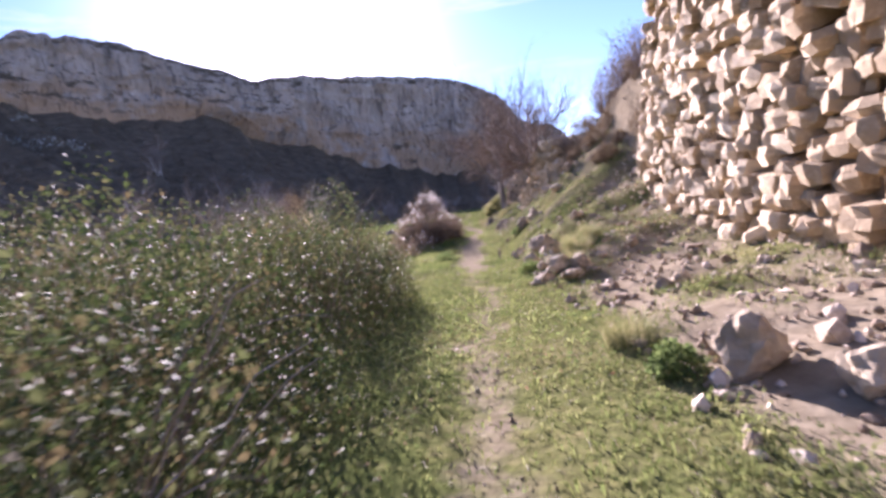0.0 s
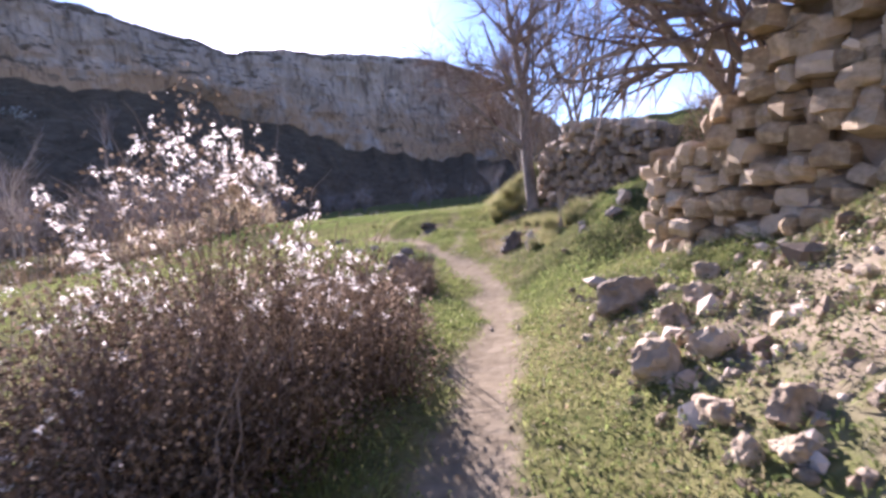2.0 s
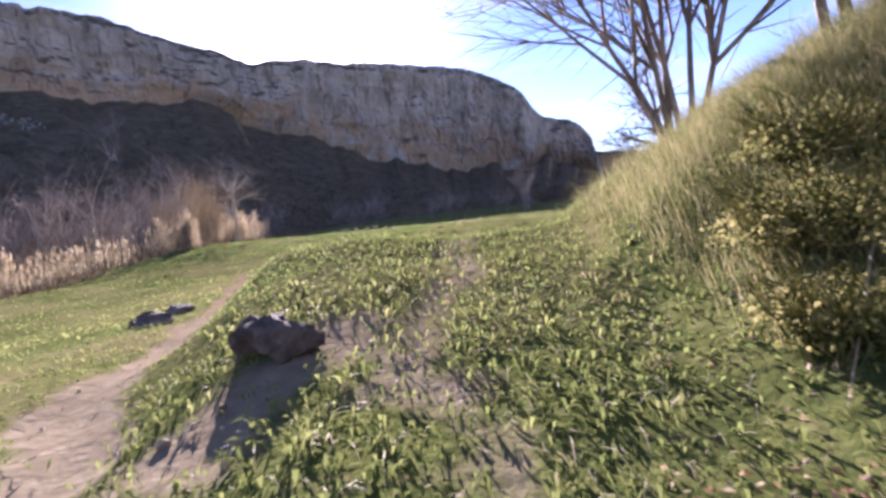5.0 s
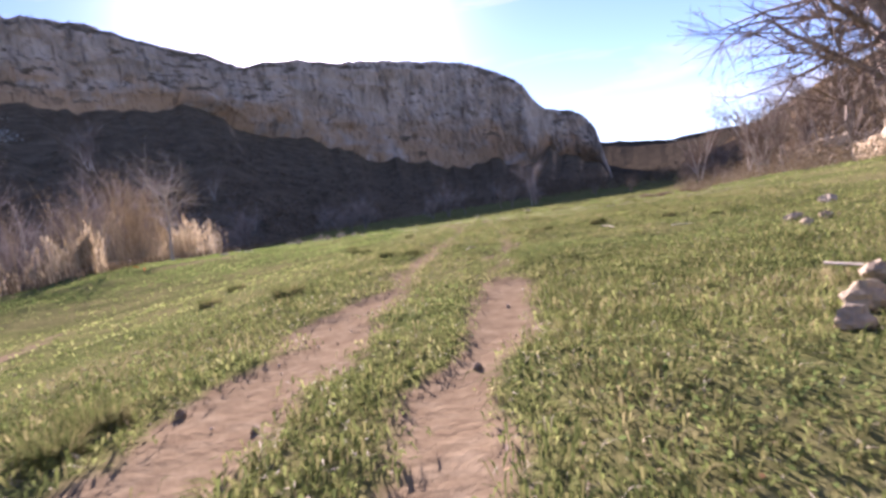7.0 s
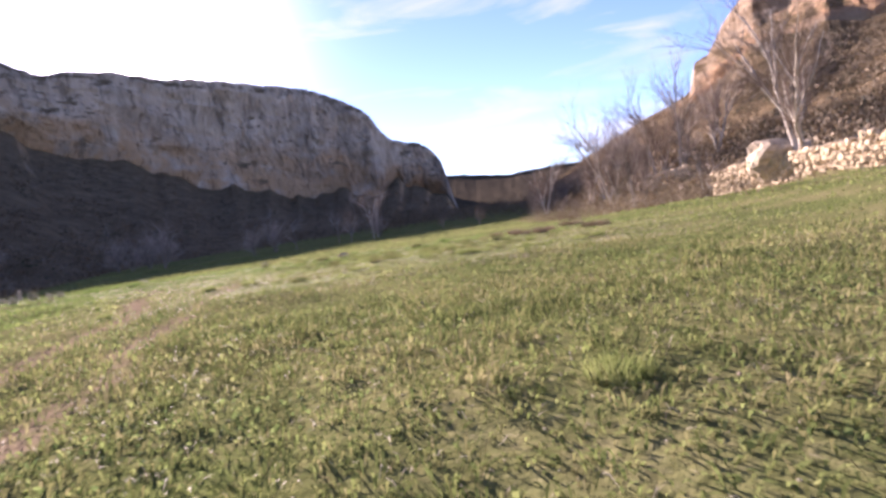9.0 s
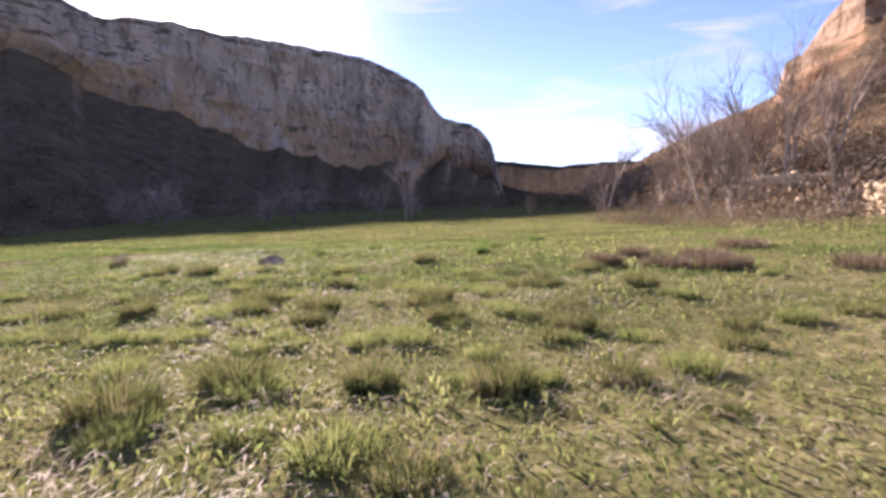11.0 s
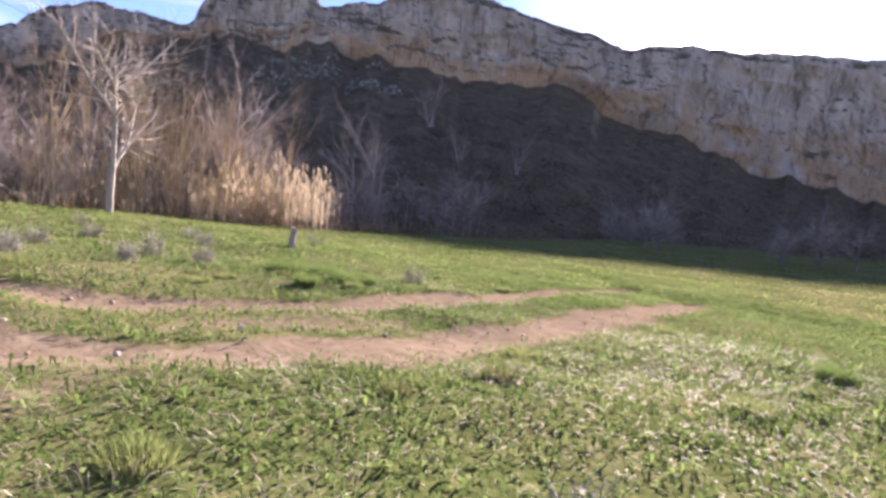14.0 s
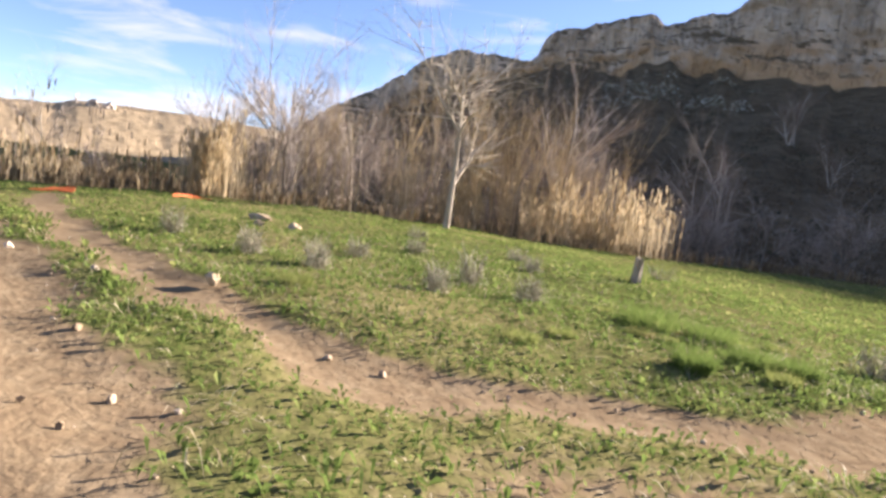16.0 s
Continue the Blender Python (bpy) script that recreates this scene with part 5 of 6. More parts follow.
def bank_weeds():
    """Low grey-green weeds, thin grass and clods that cover the slope below the walls in patches."""
    patch = lambda x, y: np.clip(0.62 + 1.5 * fbm(x * 0.8, y * 0.8, 171, 3), 0, 1) * np.clip(0.75 + 1.6 * fbm(x * 3.1, y * 3.1, 173, 2), 0.05, 1)  # noqa: E731
    x, y = scatter(310000, 0.65, 4.4, 1, 29.5, lambda x, y: patch(x, y) * np.interp(y, [1, 8, 10.5, 18, 19.5, 20.5, 22, 27, 29.5], [0.6, 0.65, 1, 1, 0.6, 0.4, 1, 1, 0.7]) * step(0.6, 1.0, x) * (dirt(x, y) < 0.8))
    c = np.stack([x, y, ground_z(x, y) + rng.uniform(0.0, 0.075, len(x)) * patch(x, y)], -1)
    v, q = leaves(c, rng.uniform(0.012, 0.034, len(x)), 0.3)
    stuff("weeds", "low grey-green weeds covering the earth bank", "plants", mesh_of("weeds", v, [q], M_BANKWEED))
    x, y = scatter(60000, 0.65, 4.4, 2, 24, lambda x, y: 0.9 * patch(x + 3, y))
    n = len(x)
    v, q = kites(np.stack([x, y, ground_z(x, y) - 0.01], -1), rng.uniform(0.05, 0.13, n), rng.uniform(0.004, 0.009, n), rng.uniform(0, 6.28, n), rng.uniform(0.3, 0.95, n))
    stuff("meadow_grass", "thin yellow-green grass on the earth bank", "grass", mesh_of("meadow_grass", v, [q], M_TUFT))
    x, y = scatter(22000, -1.6, -0.55, 9, 22, lambda x, y: np.clip(0.35 + 1.7 * fbm(x * 1.1, y * 1.1, 177, 3), 0, 1))
    n = len(x)
    v, q = kites(np.stack([x, y, ground_z(x, y) - 0.01], -1), rng.uniform(0.04, 0.14, n), rng.uniform(0.004, 0.01, n), rng.uniform(0, 6.28, n), rng.uniform(0.3, 0.95, n))
    stuff("meadow_grass", "rank green grass along the edge of the trail", "grass", mesh_of("meadow_grass", v, [q], M_GRASS))


bank_weeds()


def tuft_mesh(seed, radius, height, count, mat, spread=0.9, blade=(0.005, 0.01)):
    g = np.random.default_rng(seed)
    a, r = g.uniform(0, 2 * np.pi, count), radius * 0.55 * np.sqrt(g.random(count))
    base = np.stack([r * np.cos(a), r * np.sin(a), np.full(count, -0.03)], -1)
    v, q, t = blades(base, g.uniform(0.55, 1.1, count) * height, g.uniform(*blade, count), a + g.normal(0, 0.5, count), g.uniform(0.1, spread, count) * (0.4 + 0.6 * r / radius / 0.55), twist=g.uniform(0, 6.28, count))
    return mesh_of("blades", v, [q, t], mat)


def tuft(x, y, radius, height, seed, label="dark green tussock of coarse meadow grass", mat=None, count=420, name="grass_tussock", group="tussocks in the meadow", spread=0.9, blade=(0.005, 0.01)):
    ob = tagged(new(name, tuft_mesh(seed, radius, height, count, mat or M_TUFT, spread, blade)), label, "grass tuft", group)
    ob.matrix_world = pose(x, y, gz(x, y), 0, 0, seed * 37 % 360)
    return ob


SOFT = [tuft_mesh(1500 + k, 1.0, 0.5 + 0.05 * (k % 4), 420, (M_GRASS, M_TUFT, M_GRASS)[k % 3], 0.98, (0.012, 0.026)) for k in range(10)]


def soft_tuft(x, y, r, k):
    ob = tagged(new("grass_tussock", SOFT[k % 10]), "soft low tussock of green grass with dry tips", "grass tuft", "tussocks in the meadow")
    ob.matrix_world = pose(x, y, gz(x, y), 0, 0, k * 53 % 360)
    ob.scale = (r * 1.45, r * 1.45, r * 1.25)
    return ob


TUFTS = [(3.61, 68.0, 0.2), (4.15, 67.5, 0.18), (4.63, 65.75, 0.17), (5.17, 67.3, 0.2), (5.21, 65.6, 0.2), (1.58, 71.3, 0.2), (3.58, 65.65, 0.26), (3.98, 66.0, 0.24), (7.23, 68.4, 0.24), (4.24, 69.5, 0.2), (3.55, 68.7, 0.28), (4.15, 68.2, 0.26), (5.2, 68.3, 0.22), (7.35, 70.1, 0.26), (1.53, 71.95, 0.25), (2.21, 71.4, 0.28), (0.22, 73.35, 0.17), (-6.78, 77.3, 0.45), (-6.2, 77.6, 0.35), (-5.34, 77.2, 0.25), (-5.15, 77.5, 0.22), (-5.2, 76.5, 0.22), (0.42, 78.45, 0.22), (6.4, 69.0, 0.2), (6.0, 66.9, 0.2), (2.6, 68.3, 0.2), (-2.3, 49.9, 0.35), (-1.4, 44.75, 0.2)] + [(-1.35, 44.4, 0.16), (-0.9, 52.7, 0.2), (-1.45, 53.1, 0.2), (1.9, 54.4, 0.15), (1.55, 53.8, 0.18), (2.9, 54.0, 0.22), (4.2, 53.6, 0.2), (8.6, 84.8, 0.5), (11.1, 85.4, 0.5), (-2.6, 56.5, 0.22), (-3.2, 58.0, 0.25), (-3.9, 60.4, 0.25), (-2.0, 60.6, 0.2), (5.4, 72.0, 0.25), (6.6, 73.6, 0.25), (7.4, 76.5, 0.3), (3.4, 75.5, 0.2), (4.6, 79.0, 0.25), (-4.6, 52.0, 0.3), (-5.5, 55.0, 0.3)]
for k, (x, y, r) in enumerate(TUFTS):
    tuft(x, y, r * 1.2, 0.5 * r + 0.09, 500 + k, count=800, spread=0.98, mat=M_LUSH if y > 73.5 else None, blade=(0.003, 0.007))
for k in range(150):
    y = rng.uniform(50, 58) if k % 5 == 0 else rng.uniform(62, 84)
    x = float(eye_line(y)) + 3.4 * rng.normal()
    if float(dirt(np.array([x]), np.array([y]))[0]) < 0.2 and abs(x - float(eye_line(y))) > 0.5:
        r = rng.uniform(0.07, 0.18)
        soft_tuft(x, y, r, k)
for k in range(110):
    y = rng.uniform(63.6, 71.5)
    x = float(np.interp(y, [63, 66, 68, 70, 71.5], [4.7, 4.6, 4.0, 3.0, 2.0])) + 2.2 * rng.normal()
    r = rng.uniform(0.1, 0.2)
    if float(dirt(np.array([x]), np.array([y]))[0]) < 0.2:
        soft_tuft(x, y, r, k + 400)
# tall pale bunch grass at the foot of the walls
for k, (x, y, r, h, c) in enumerate([(1.7, 9.2, 0.35, 0.45, 800), (1.5, 8.3, 0.25, 0.35, 500), (2.1, 9.9, 0.3, 0.4, 600), (1.05, 3.9, 0.3, 0.28, 600), (1.42, 27.45, 0.24, 0.28, 300), (1.62, 26.9, 0.22, 0.24, 240), (1.65, 27.65, 0.26, 0.32, 330), (1.85, 28.2, 0.34, 0.42, 900), (2.1, 27.5, 0.3, 0.42, 800), (2.4, 28.3, 0.3, 0.4, 700), (2.0, 30.9, 0.3, 0.4, 700), (2.5, 31.3, 0.3, 0.35, 600),
                                    (1.9, 31.8, 0.35, 0.3, 700)]):
    tuft(x, y, r, h, 800 + k, "tall yellow-green bunch of dry grass on the bank", material("bunch_grass", [(0.1, 0.12, 0.04), (0.19, 0.21, 0.075), (0.31, 0.29, 0.13), (0.42, 0.37, 0.2)], scale=1.5, fine=6, rough=0.6, bump=0, island=0.5, translucent=0.4) if k == 0 else bpy.data.materials["bunch_grass"], int(c * 1.5), "bunch_grass", "bunch grass on the bank", 0.98, (0.002, 0.0045))
# long grass hanging over the shoulder of the bank
def bank_grass(count):
    x, y = rng.normal(2.1, 0.65, count), rng.normal(35.2, 1.3, count)
    keep = (x > 1.05) & (y > 33.2)
    x, y = x[keep], y[keep]
    n = len(x)
    v, q, t = blades(np.stack([x, y, ground_z(x, y) - 0.02], -1), rng.uniform(0.12, 0.36, n), rng.uniform(0.0015, 0.004, n), rng.normal(np.pi, 1.3, n), rng.uniform(0.55, 0.98, n), twist=rng.uniform(0, 6.28, n))
    stuff("bank_grass", "long yellow-green grass hanging over the bank", "grass", mesh_of("bank_grass", v, [q, t], bpy.data.materials["bunch_grass"]))


bank_grass(30000)
# brown withered growth at the edge of the meadow
for k, (x, y, r) in enumerate([(8.6, 70.4, 0.6), (7.9, 70.8, 0.4), (9.3, 70.2, 0.6), (9.9, 71.6, 0.7), (10.8, 69.5, 0.8), (8.9, 72.0, 0.4), (11.5, 73.0, 0.8)]):
    tuft(x, y, r, 0.24, 900 + k, "brown withered patch of weeds in the meadow", M_DRYSHRUB, 900, "withered_weeds", "withered weeds", 0.95)

# ---- bushes beside the trail ----
M_CLEMATIS = material("clematis_leaf", [(0.085, 0.062, 0.04), (0.16, 0.118, 0.08), (0.29, 0.225, 0.165)], scale=1.5, fine=9, rough=0.8, bump=0, island=0.5, translucent=0.25, spec=0.05)
def lobe_points(lobes, count, gen, shell=0.35):
    """Points in the outer part of overlapping lumps (x, y, radius, base z, height)."""
    L = np.array(lobes)
    k = gen.choice(len(L), count, p=L[:, 2] ** 2 / (L[:, 2] ** 2).sum())
    d = gen.normal(size=(count, 3))
    d /= np.linalg.norm(d, axis=1)[:, None]
    d[:, 2] = np.abs(d[:, 2])
    r = 1 - shell * gen.random(count) ** 1.3
    lump = 1 + 0.22 * fbm(d[:, 0] * 2.5 + k * 7, d[:, 1] * 2.5 + d[:, 2] * 2, 81, 3)
    p = np.stack([L[k, 0] + d[:, 0] * L[k, 2] * r * lump, L[k, 1] + d[:, 1] * L[k, 2] * r * lump, L[k, 3] + d[:, 2] * L[k, 4] * r * lump], -1)
    return p


def canes(lobes, count, gen, radius=0.006, rise=1.05):
    out, L = [], np.array(lobes)
    for _ in range(count):
        l = L[gen.integers(len(L))]
        a, r = gen.uniform(0, 6.28), l[2] * gen.uniform(0, 0.5)
        b, q = a + gen.normal() * 0.7, l[2] * gen.uniform(0.6, 1.05)
        p0 = np.array([l[0] + math.cos(a) * r, l[1] + math.sin(a) * r, l[3] - 0.1])
        p2 = np.array([l[0] + math.cos(b) * q, l[1] + math.sin(b) * q, l[3] + l[4] * gen.uniform(0.4, rise)])
        p1 = (p0 + p2) / 2 + np.array([0, 0, l[4] * gen.uniform(0.2, 0.5)])
        t = np.linspace(0, 1, 7)[:, None]
        pts = (1 - t) ** 2 * p0 + 2 * t * (1 - t) * p1 + t ** 2 * p2 + gen.normal(size=(7, 3)) * 0.02
        out.append([(pts[i], radius * (1.2 - 0.9 * i / 6)) for i in range(7)])
    return out


def bush(name, label, lobes, leaf_count, leaf_size, leaf_mat, cane_count, cane_mat, seed, fluff=0, fluff_low=0.3, fluff_lobes=None, shell=0.4, rise=1.05, leaf_name="foliage"):
    gen = np.random.default_rng(seed)
    lobes = [(x, y, r, gz(x, y), h) for x, y, r, h in lobes]
    ob = tagged(new(name), label, "bush")
    v, q = tubes(canes(lobes, cane_count, gen, rise=rise), 3)
    tagged(part("brushwood", mesh_of("brushwood", v, [q], cane_mat), ob), kind="stuff")
    v, q = leaves(lobe_points(lobes, leaf_count, gen, shell), gen.uniform(*leaf_size, leaf_count), 0.2, gen)
    tagged(part(leaf_name, mesh_of(leaf_name, v, [q], leaf_mat), ob), kind="stuff")
    if fluff:
        c = lobe_points(lobes[:fluff_lobes], fluff * 4, gen, 0.12)
        low = np.array([l[3] for l in lobes]).mean()
        c = c[(c[:, 2] > low + fluff_low + 0.2 * gen.normal(size=len(c))) & (fbm(c[:, 0] * 2.5, c[:, 2] * 2.5, seed, 2) > -0.25)][:fluff]
        each = 16
        p = np.repeat(c, each, 0) + gen.normal(size=(len(c) * each, 3)) * 0.014
        v, q = leaves(p, gen.uniform(0.01, 0.027, len(p)), 0.0, gen, slim=0.5)
        tagged(part("seed_heads", mesh_of("seed_heads", v, [q], M_FLUFF), ob), "silvery white fluffy seed heads", kind="stuff")
    return ob


bush("bramble_bush", "large dark green bramble thicket beside the trail",
     [(-1.25, 1.0, 0.9, 1.05), (-1.75, 2.6, 1.2, 1.35), (-2.4, 4.2, 1.4, 1.6), (-1.85, 6.0, 1.15, 1.6), (-1.85, 7.5, 1.05, 1.6), (-2.9, 8.7, 1.1, 1.4), (-4.3, 5.4, 1.6, 1.7), (-3.7, 2.0, 1.5, 1.5), (-1.35, 8.0, 0.55, 0.9), (-4.4, 8.0, 1.3, 1.4), (-2.9, 7.0, 1.1, 1.85), (-1.75, 8.75, 0.78, 1.35), (-2.6, 9.0, 0.7, 1.4)],
     150000, (0.02, 0.046), M_BRAMBLE, 300, M_TWIG, 21, shell=0.5)
bush("clematis_bush", "brown dry bush covered in silvery white seed heads",
     [(-1.5, 20.9, 0.8, 1.85), (-2.05, 20.4, 0.65, 1.35), (-0.95, 21.2, 0.62, 1.15), (-2.3, 21.2, 0.6, 1.1), (-2.5, 20.0, 0.5, 0.95), (-0.6, 21.3, 0.45, 0.9), (-1.2, 20.0, 0.5, 0.6), (-1.0, 20.4, 0.5, 1.0), (-1.5, 20.1, 0.55, 0.95), (-1.85, 19.8, 0.6, 0.95), (-1.25, 19.6, 0.5, 0.75)],
     52000, (0.018, 0.042), M_CLEMATIS, 420, M_TWIG, 22, fluff=420, fluff_low=0.82, fluff_lobes=5, shell=0.75, rise=1.15, leaf_name="dry_leaves")
bush("dry_brush", "low tangle of brown dry brushwood with bare stems",
     [(-1.0, 22.4, 0.65, 0.8), (-0.7, 23.0, 0.5, 0.7), (-1.7, 22.3, 0.75, 0.95), (-2.4, 22.8, 0.8, 0.9), (-1.5, 23.1, 0.6, 0.7), (-0.6, 26.15, 0.32, 0.42), (-0.72, 26.9, 0.36, 0.4), (-0.95, 26.5, 0.34, 0.3), (-0.55, 25.5, 0.25, 0.25), (-1.05, 25.9, 0.3, 0.25)],
     22000, (0.02, 0.045), M_CLEMATIS, 620, M_TWIG, 23, fluff=9, shell=0.75, rise=1.6, leaf_name="dry_leaves")
bush("clematis_stalks", "thin dry stalks with white seed heads at the trail edge",
     [(-2.2, 16.1, 0.28, 0.95), (-2.0, 17.3, 0.4, 0.5), (-1.7, 18.4, 0.45, 0.6), (-2.4, 15.4, 0.3, 0.4), (-1.5, 19.4, 0.4, 0.65)],
     2600, (0.018, 0.04), M_DRYLEAF, 90, M_TWIG, 24, fluff=110, fluff_low=0.2, rise=1.2, leaf_name="dry_leaves")
bush("bank_shrub", "dry twiggy shrub hanging on the ruined wall",
     [(3.75, 8.2, 0.35, 0.9), (3.7, 9.0, 0.4, 0.7)], 3000, (0.015, 0.035), M_DRYSHRUB, 160, M_TWIG, 25, leaf_name="dry_leaves").location = (0.05, 0, 0.95)
for k, (x, y, r, h) in enumerate([(3.7, 14.6, 0.35, 0.4), (3.9, 16.4, 0.4, 0.5), (3.5, 17.6, 0.35, 0.35), (4.0, 19.0, 0.5, 0.6), (4.8, 14.2, 0.7, 0.9), (4.9, 15.6, 0.9, 1.1), (4.7, 17.0, 0.8, 1.0), (4.9, 18.3, 0.7, 0.9), (4.0, 20.5, 0.6, 0.7), (3.4, 22.4, 0.5, 0.6), (3.3, 24.4, 0.6, 0.7), (4.9, 12.9, 0.6, 0.9)]):
    bush("bank_shrub", "brown twiggy shrub on the earth bank above the wall", [(x, y, r, h), (x + 0.5, y + 0.4, r * 0.8, h * 0.8), (x - 0.1, y + 0.6, r * 0.6, h * 0.6)], 4200, (0.02, 0.05), M_DRYSHRUB, 170, M_TWIG, 30 + k, leaf_name="dry_leaves")
for k, (x, y, r, h) in enumerate([(0.95, 9.6, 0.2, 0.2), (1.3, 15.4, 0.2, 0.2), (-0.75, 14.5, 0.3, 0.22), (-0.8, 18.3, 0.25, 0.2), (-0.75, 29.0, 0.3, 0.12), (-0.7, 24.0, 0.3, 0.2), (1.1, 3.2, 0.17, 0.17)]):
    bush("nettle_patch", "low patch of bright green leafy weeds", [(x, y, r, h)], 900, (0.02, 0.045), M_WEED, 20, M_WEED, 60 + k)
for k, (x, y, r, h) in enumerate([(-8.25, 75.8, 0.22, 0.38), (-7.6, 76.3, 0.18, 0.26), (-7.95, 73.9, 0.18, 0.28), (-7.4, 75.1, 0.16, 0.25), (-8.4, 73.2, 0.17, 0.25), (-5.5, 78.9, 0.22, 0.25), (-9.6, 74.6, 0.2, 0.25), (-11.0, 75.8, 0.2, 0.22), (-12.5, 78.4, 0.25, 0.25), (-10.2, 77.6, 0.2, 0.24), (0.15, 73.6, 0.14, 0.2), (-9.8, 72.2, 0.2, 0.3), (-15.5, 77.0, 0.3, 0.25), (-13.0, 82.5, 0.4, 0.3)]):
    bush("thistle_clump", "small silvery grey clump of dead thistles in the meadow", [(x, y, r, h)], 500, (0.012, 0.03), M_THISTLE, 45, M_THISTLE, 80 + k, rise=1.4, leaf_name="dry_leaves")

bush("broom_bush", "yellow-green broom bush at the foot of the bare tree", [(1.45, 34.0, 0.4, 0.25), (1.8, 34.5, 0.45, 0.25), (1.25, 33.5, 0.3, 0.2), (1.65, 33.5, 0.35, 0.25)],
     9000, (0.012, 0.035), M_BROOM, 620, M_BROOM, 28, shell=0.8, rise=1.35)
bush("bank_shrub", "brown twiggy growth hanging over the earth bank", [(4.25, 12.6, 0.45, 0.9), (4.4, 13.4, 0.5, 0.8), (4.6, 12.2, 0.5, 1.0), (4.9, 11.4, 0.5, 1.0)], 7000, (0.02, 0.05), M_DRYSHRUB, 300, M_TWIG, 29, shell=0.6, rise=1.2, leaf_name="dry_leaves")

# ---- logs, sticks, nets and posts ----
def log(name, label, path, mat=None, sides=12):
    g = np.random.default_rng(len(path) * 13 + int(abs(path[0][0][0]) * 10))
    v, q = tubes([path], sides)
    v = v + g.normal(size=v.shape) * path[0][1] * 0.1
    n = len(v)
    caps = [np.arange(sides)[None, ::-1], np.arange(n - sides, n)[None]]
    return tagged(new(name, mesh_of(name, v, [q] + caps, mat or M_LOG, smooth=False)), label, "log")


def at_ground(x, y, h):
    return np.array([x, y, gz(x, y) + h])


log("log", "cut grey log lying in the grass", [(at_ground(-2.9, 13.52, 0.14), 0.12), (at_ground(-2.75, 13.5, 0.16), 0.155), (at_ground(-2.6, 13.48, 0.16), 0.16), (at_ground(-2.42, 13.45, 0.15), 0.15), (at_ground(-2.27, 13.43, 0.14), 0.13), (at_ground(-2.17, 13.42, 0.13), 0.08)], sides=18)
log("log", "dark split log lying behind another", [(at_ground(-2.8, 13.92, 0.2), 0.13), (at_ground(-2.6, 13.9, 0.2), 0.15), (at_ground(-2.4, 13.88, 0.19), 0.15), (at_ground(-2.2, 13.86, 0.17), 0.14), (at_ground(-2.12, 13.85, 0.16), 0.11)], sides=18)
log("stump", "dark cut tree stump beside the logs", [(at_ground(-3.26, 13.75, -0.1), 0.2), (at_ground(-3.26, 13.75, 0.1), 0.16), (at_ground(-3.27, 13.76, 0.35), 0.14), (at_ground(-3.28, 13.77, 0.58), 0.13)], sides=18)
log("broken_branch", "pale barkless branch standing up from the logs", [(at_ground(-2.82, 13.6, 0.22), 0.075), (at_ground(-2.9, 13.63, 0.42), 0.055), (at_ground(-2.93, 13.66, 0.6), 0.05), (at_ground(-2.97, 13.68, 0.8), 0.05), (at_ground(-2.99, 13.7, 0.97), 0.035)], M_PALE)
log("branch", "dead branch lying among the stones of the bank", [(at_ground(1.35, 7.3, 0.08), 0.006), (at_ground(1.6, 7.6, 0.16), 0.007), (at_ground(1.95, 7.9, 0.22), 0.004)], M_TWIG, 6)
log("branch", "dark stick standing in the grass by the trail", [(at_ground(0.62, 13.0, 0.0), 0.03), (at_ground(0.62, 13.03, 0.14), 0.03), (at_ground(0.65, 13.06, 0.26), 0.024)], M_LOG, 7)
for a, b, r in (((2.81, 53.16), (2.9, 52.6), 0.008), ((0.2, 51.7), (0.36, 52.0), 0.01), ((3.6, 51.6), (3.9, 51.5), 0.01), ((3.2, 46.8), (3.35, 46.2), 0.013), ((-0.12, 29.2), (-0.05, 29.24), 0.006), ((0.1, 29.05), (0.2, 29.06), 0.006), ((1.9, 29.9), (1.5, 30.5), 0.012)):
    mid = ((a[0] + b[0]) / 2 + 0.02, (a[1] + b[1]) / 2)
    log("stick", "pale dry stick lying in the grass", [(at_ground(*a, 0.05), r), (at_ground(*mid, 0.06), r), (at_ground(*b, 0.05), r * 0.7)], M_PALE, 6)
for k, (x0, y0, x1, y1) in enumerate([(1.6, 33.7, 1.2, 32.9), (1.75, 33.6, 1.45, 32.7), (1.9, 33.5, 1.6, 32.6), (1.55, 33.8, 1.05, 33.2), (2.0, 33.4, 1.85, 32.4)]):
    log("dead_stem", "pale dead stem hanging from the undercut bank", [(at_ground(x0, y0, 0.05), 0.006), (at_ground((2 * x0 + x1) / 3, (2 * y0 + y1) / 3, 0.12), 0.005), (at_ground((x0 + 2 * x1) / 3, (y0 + 2 * y1) / 3, 0.08), 0.004), (at_ground(x1, y1, 0.02), 0.003)], M_STRAW, 5)
log("marker_post", "short weathered wooden post standing in the meadow", [(at_ground(-10.9, 80.2, -0.2), 0.1), (at_ground(-10.9, 80.2, 0.2), 0.09), (at_ground(-10.88, 80.2, 0.5), 0.08)], M_POST, 8)


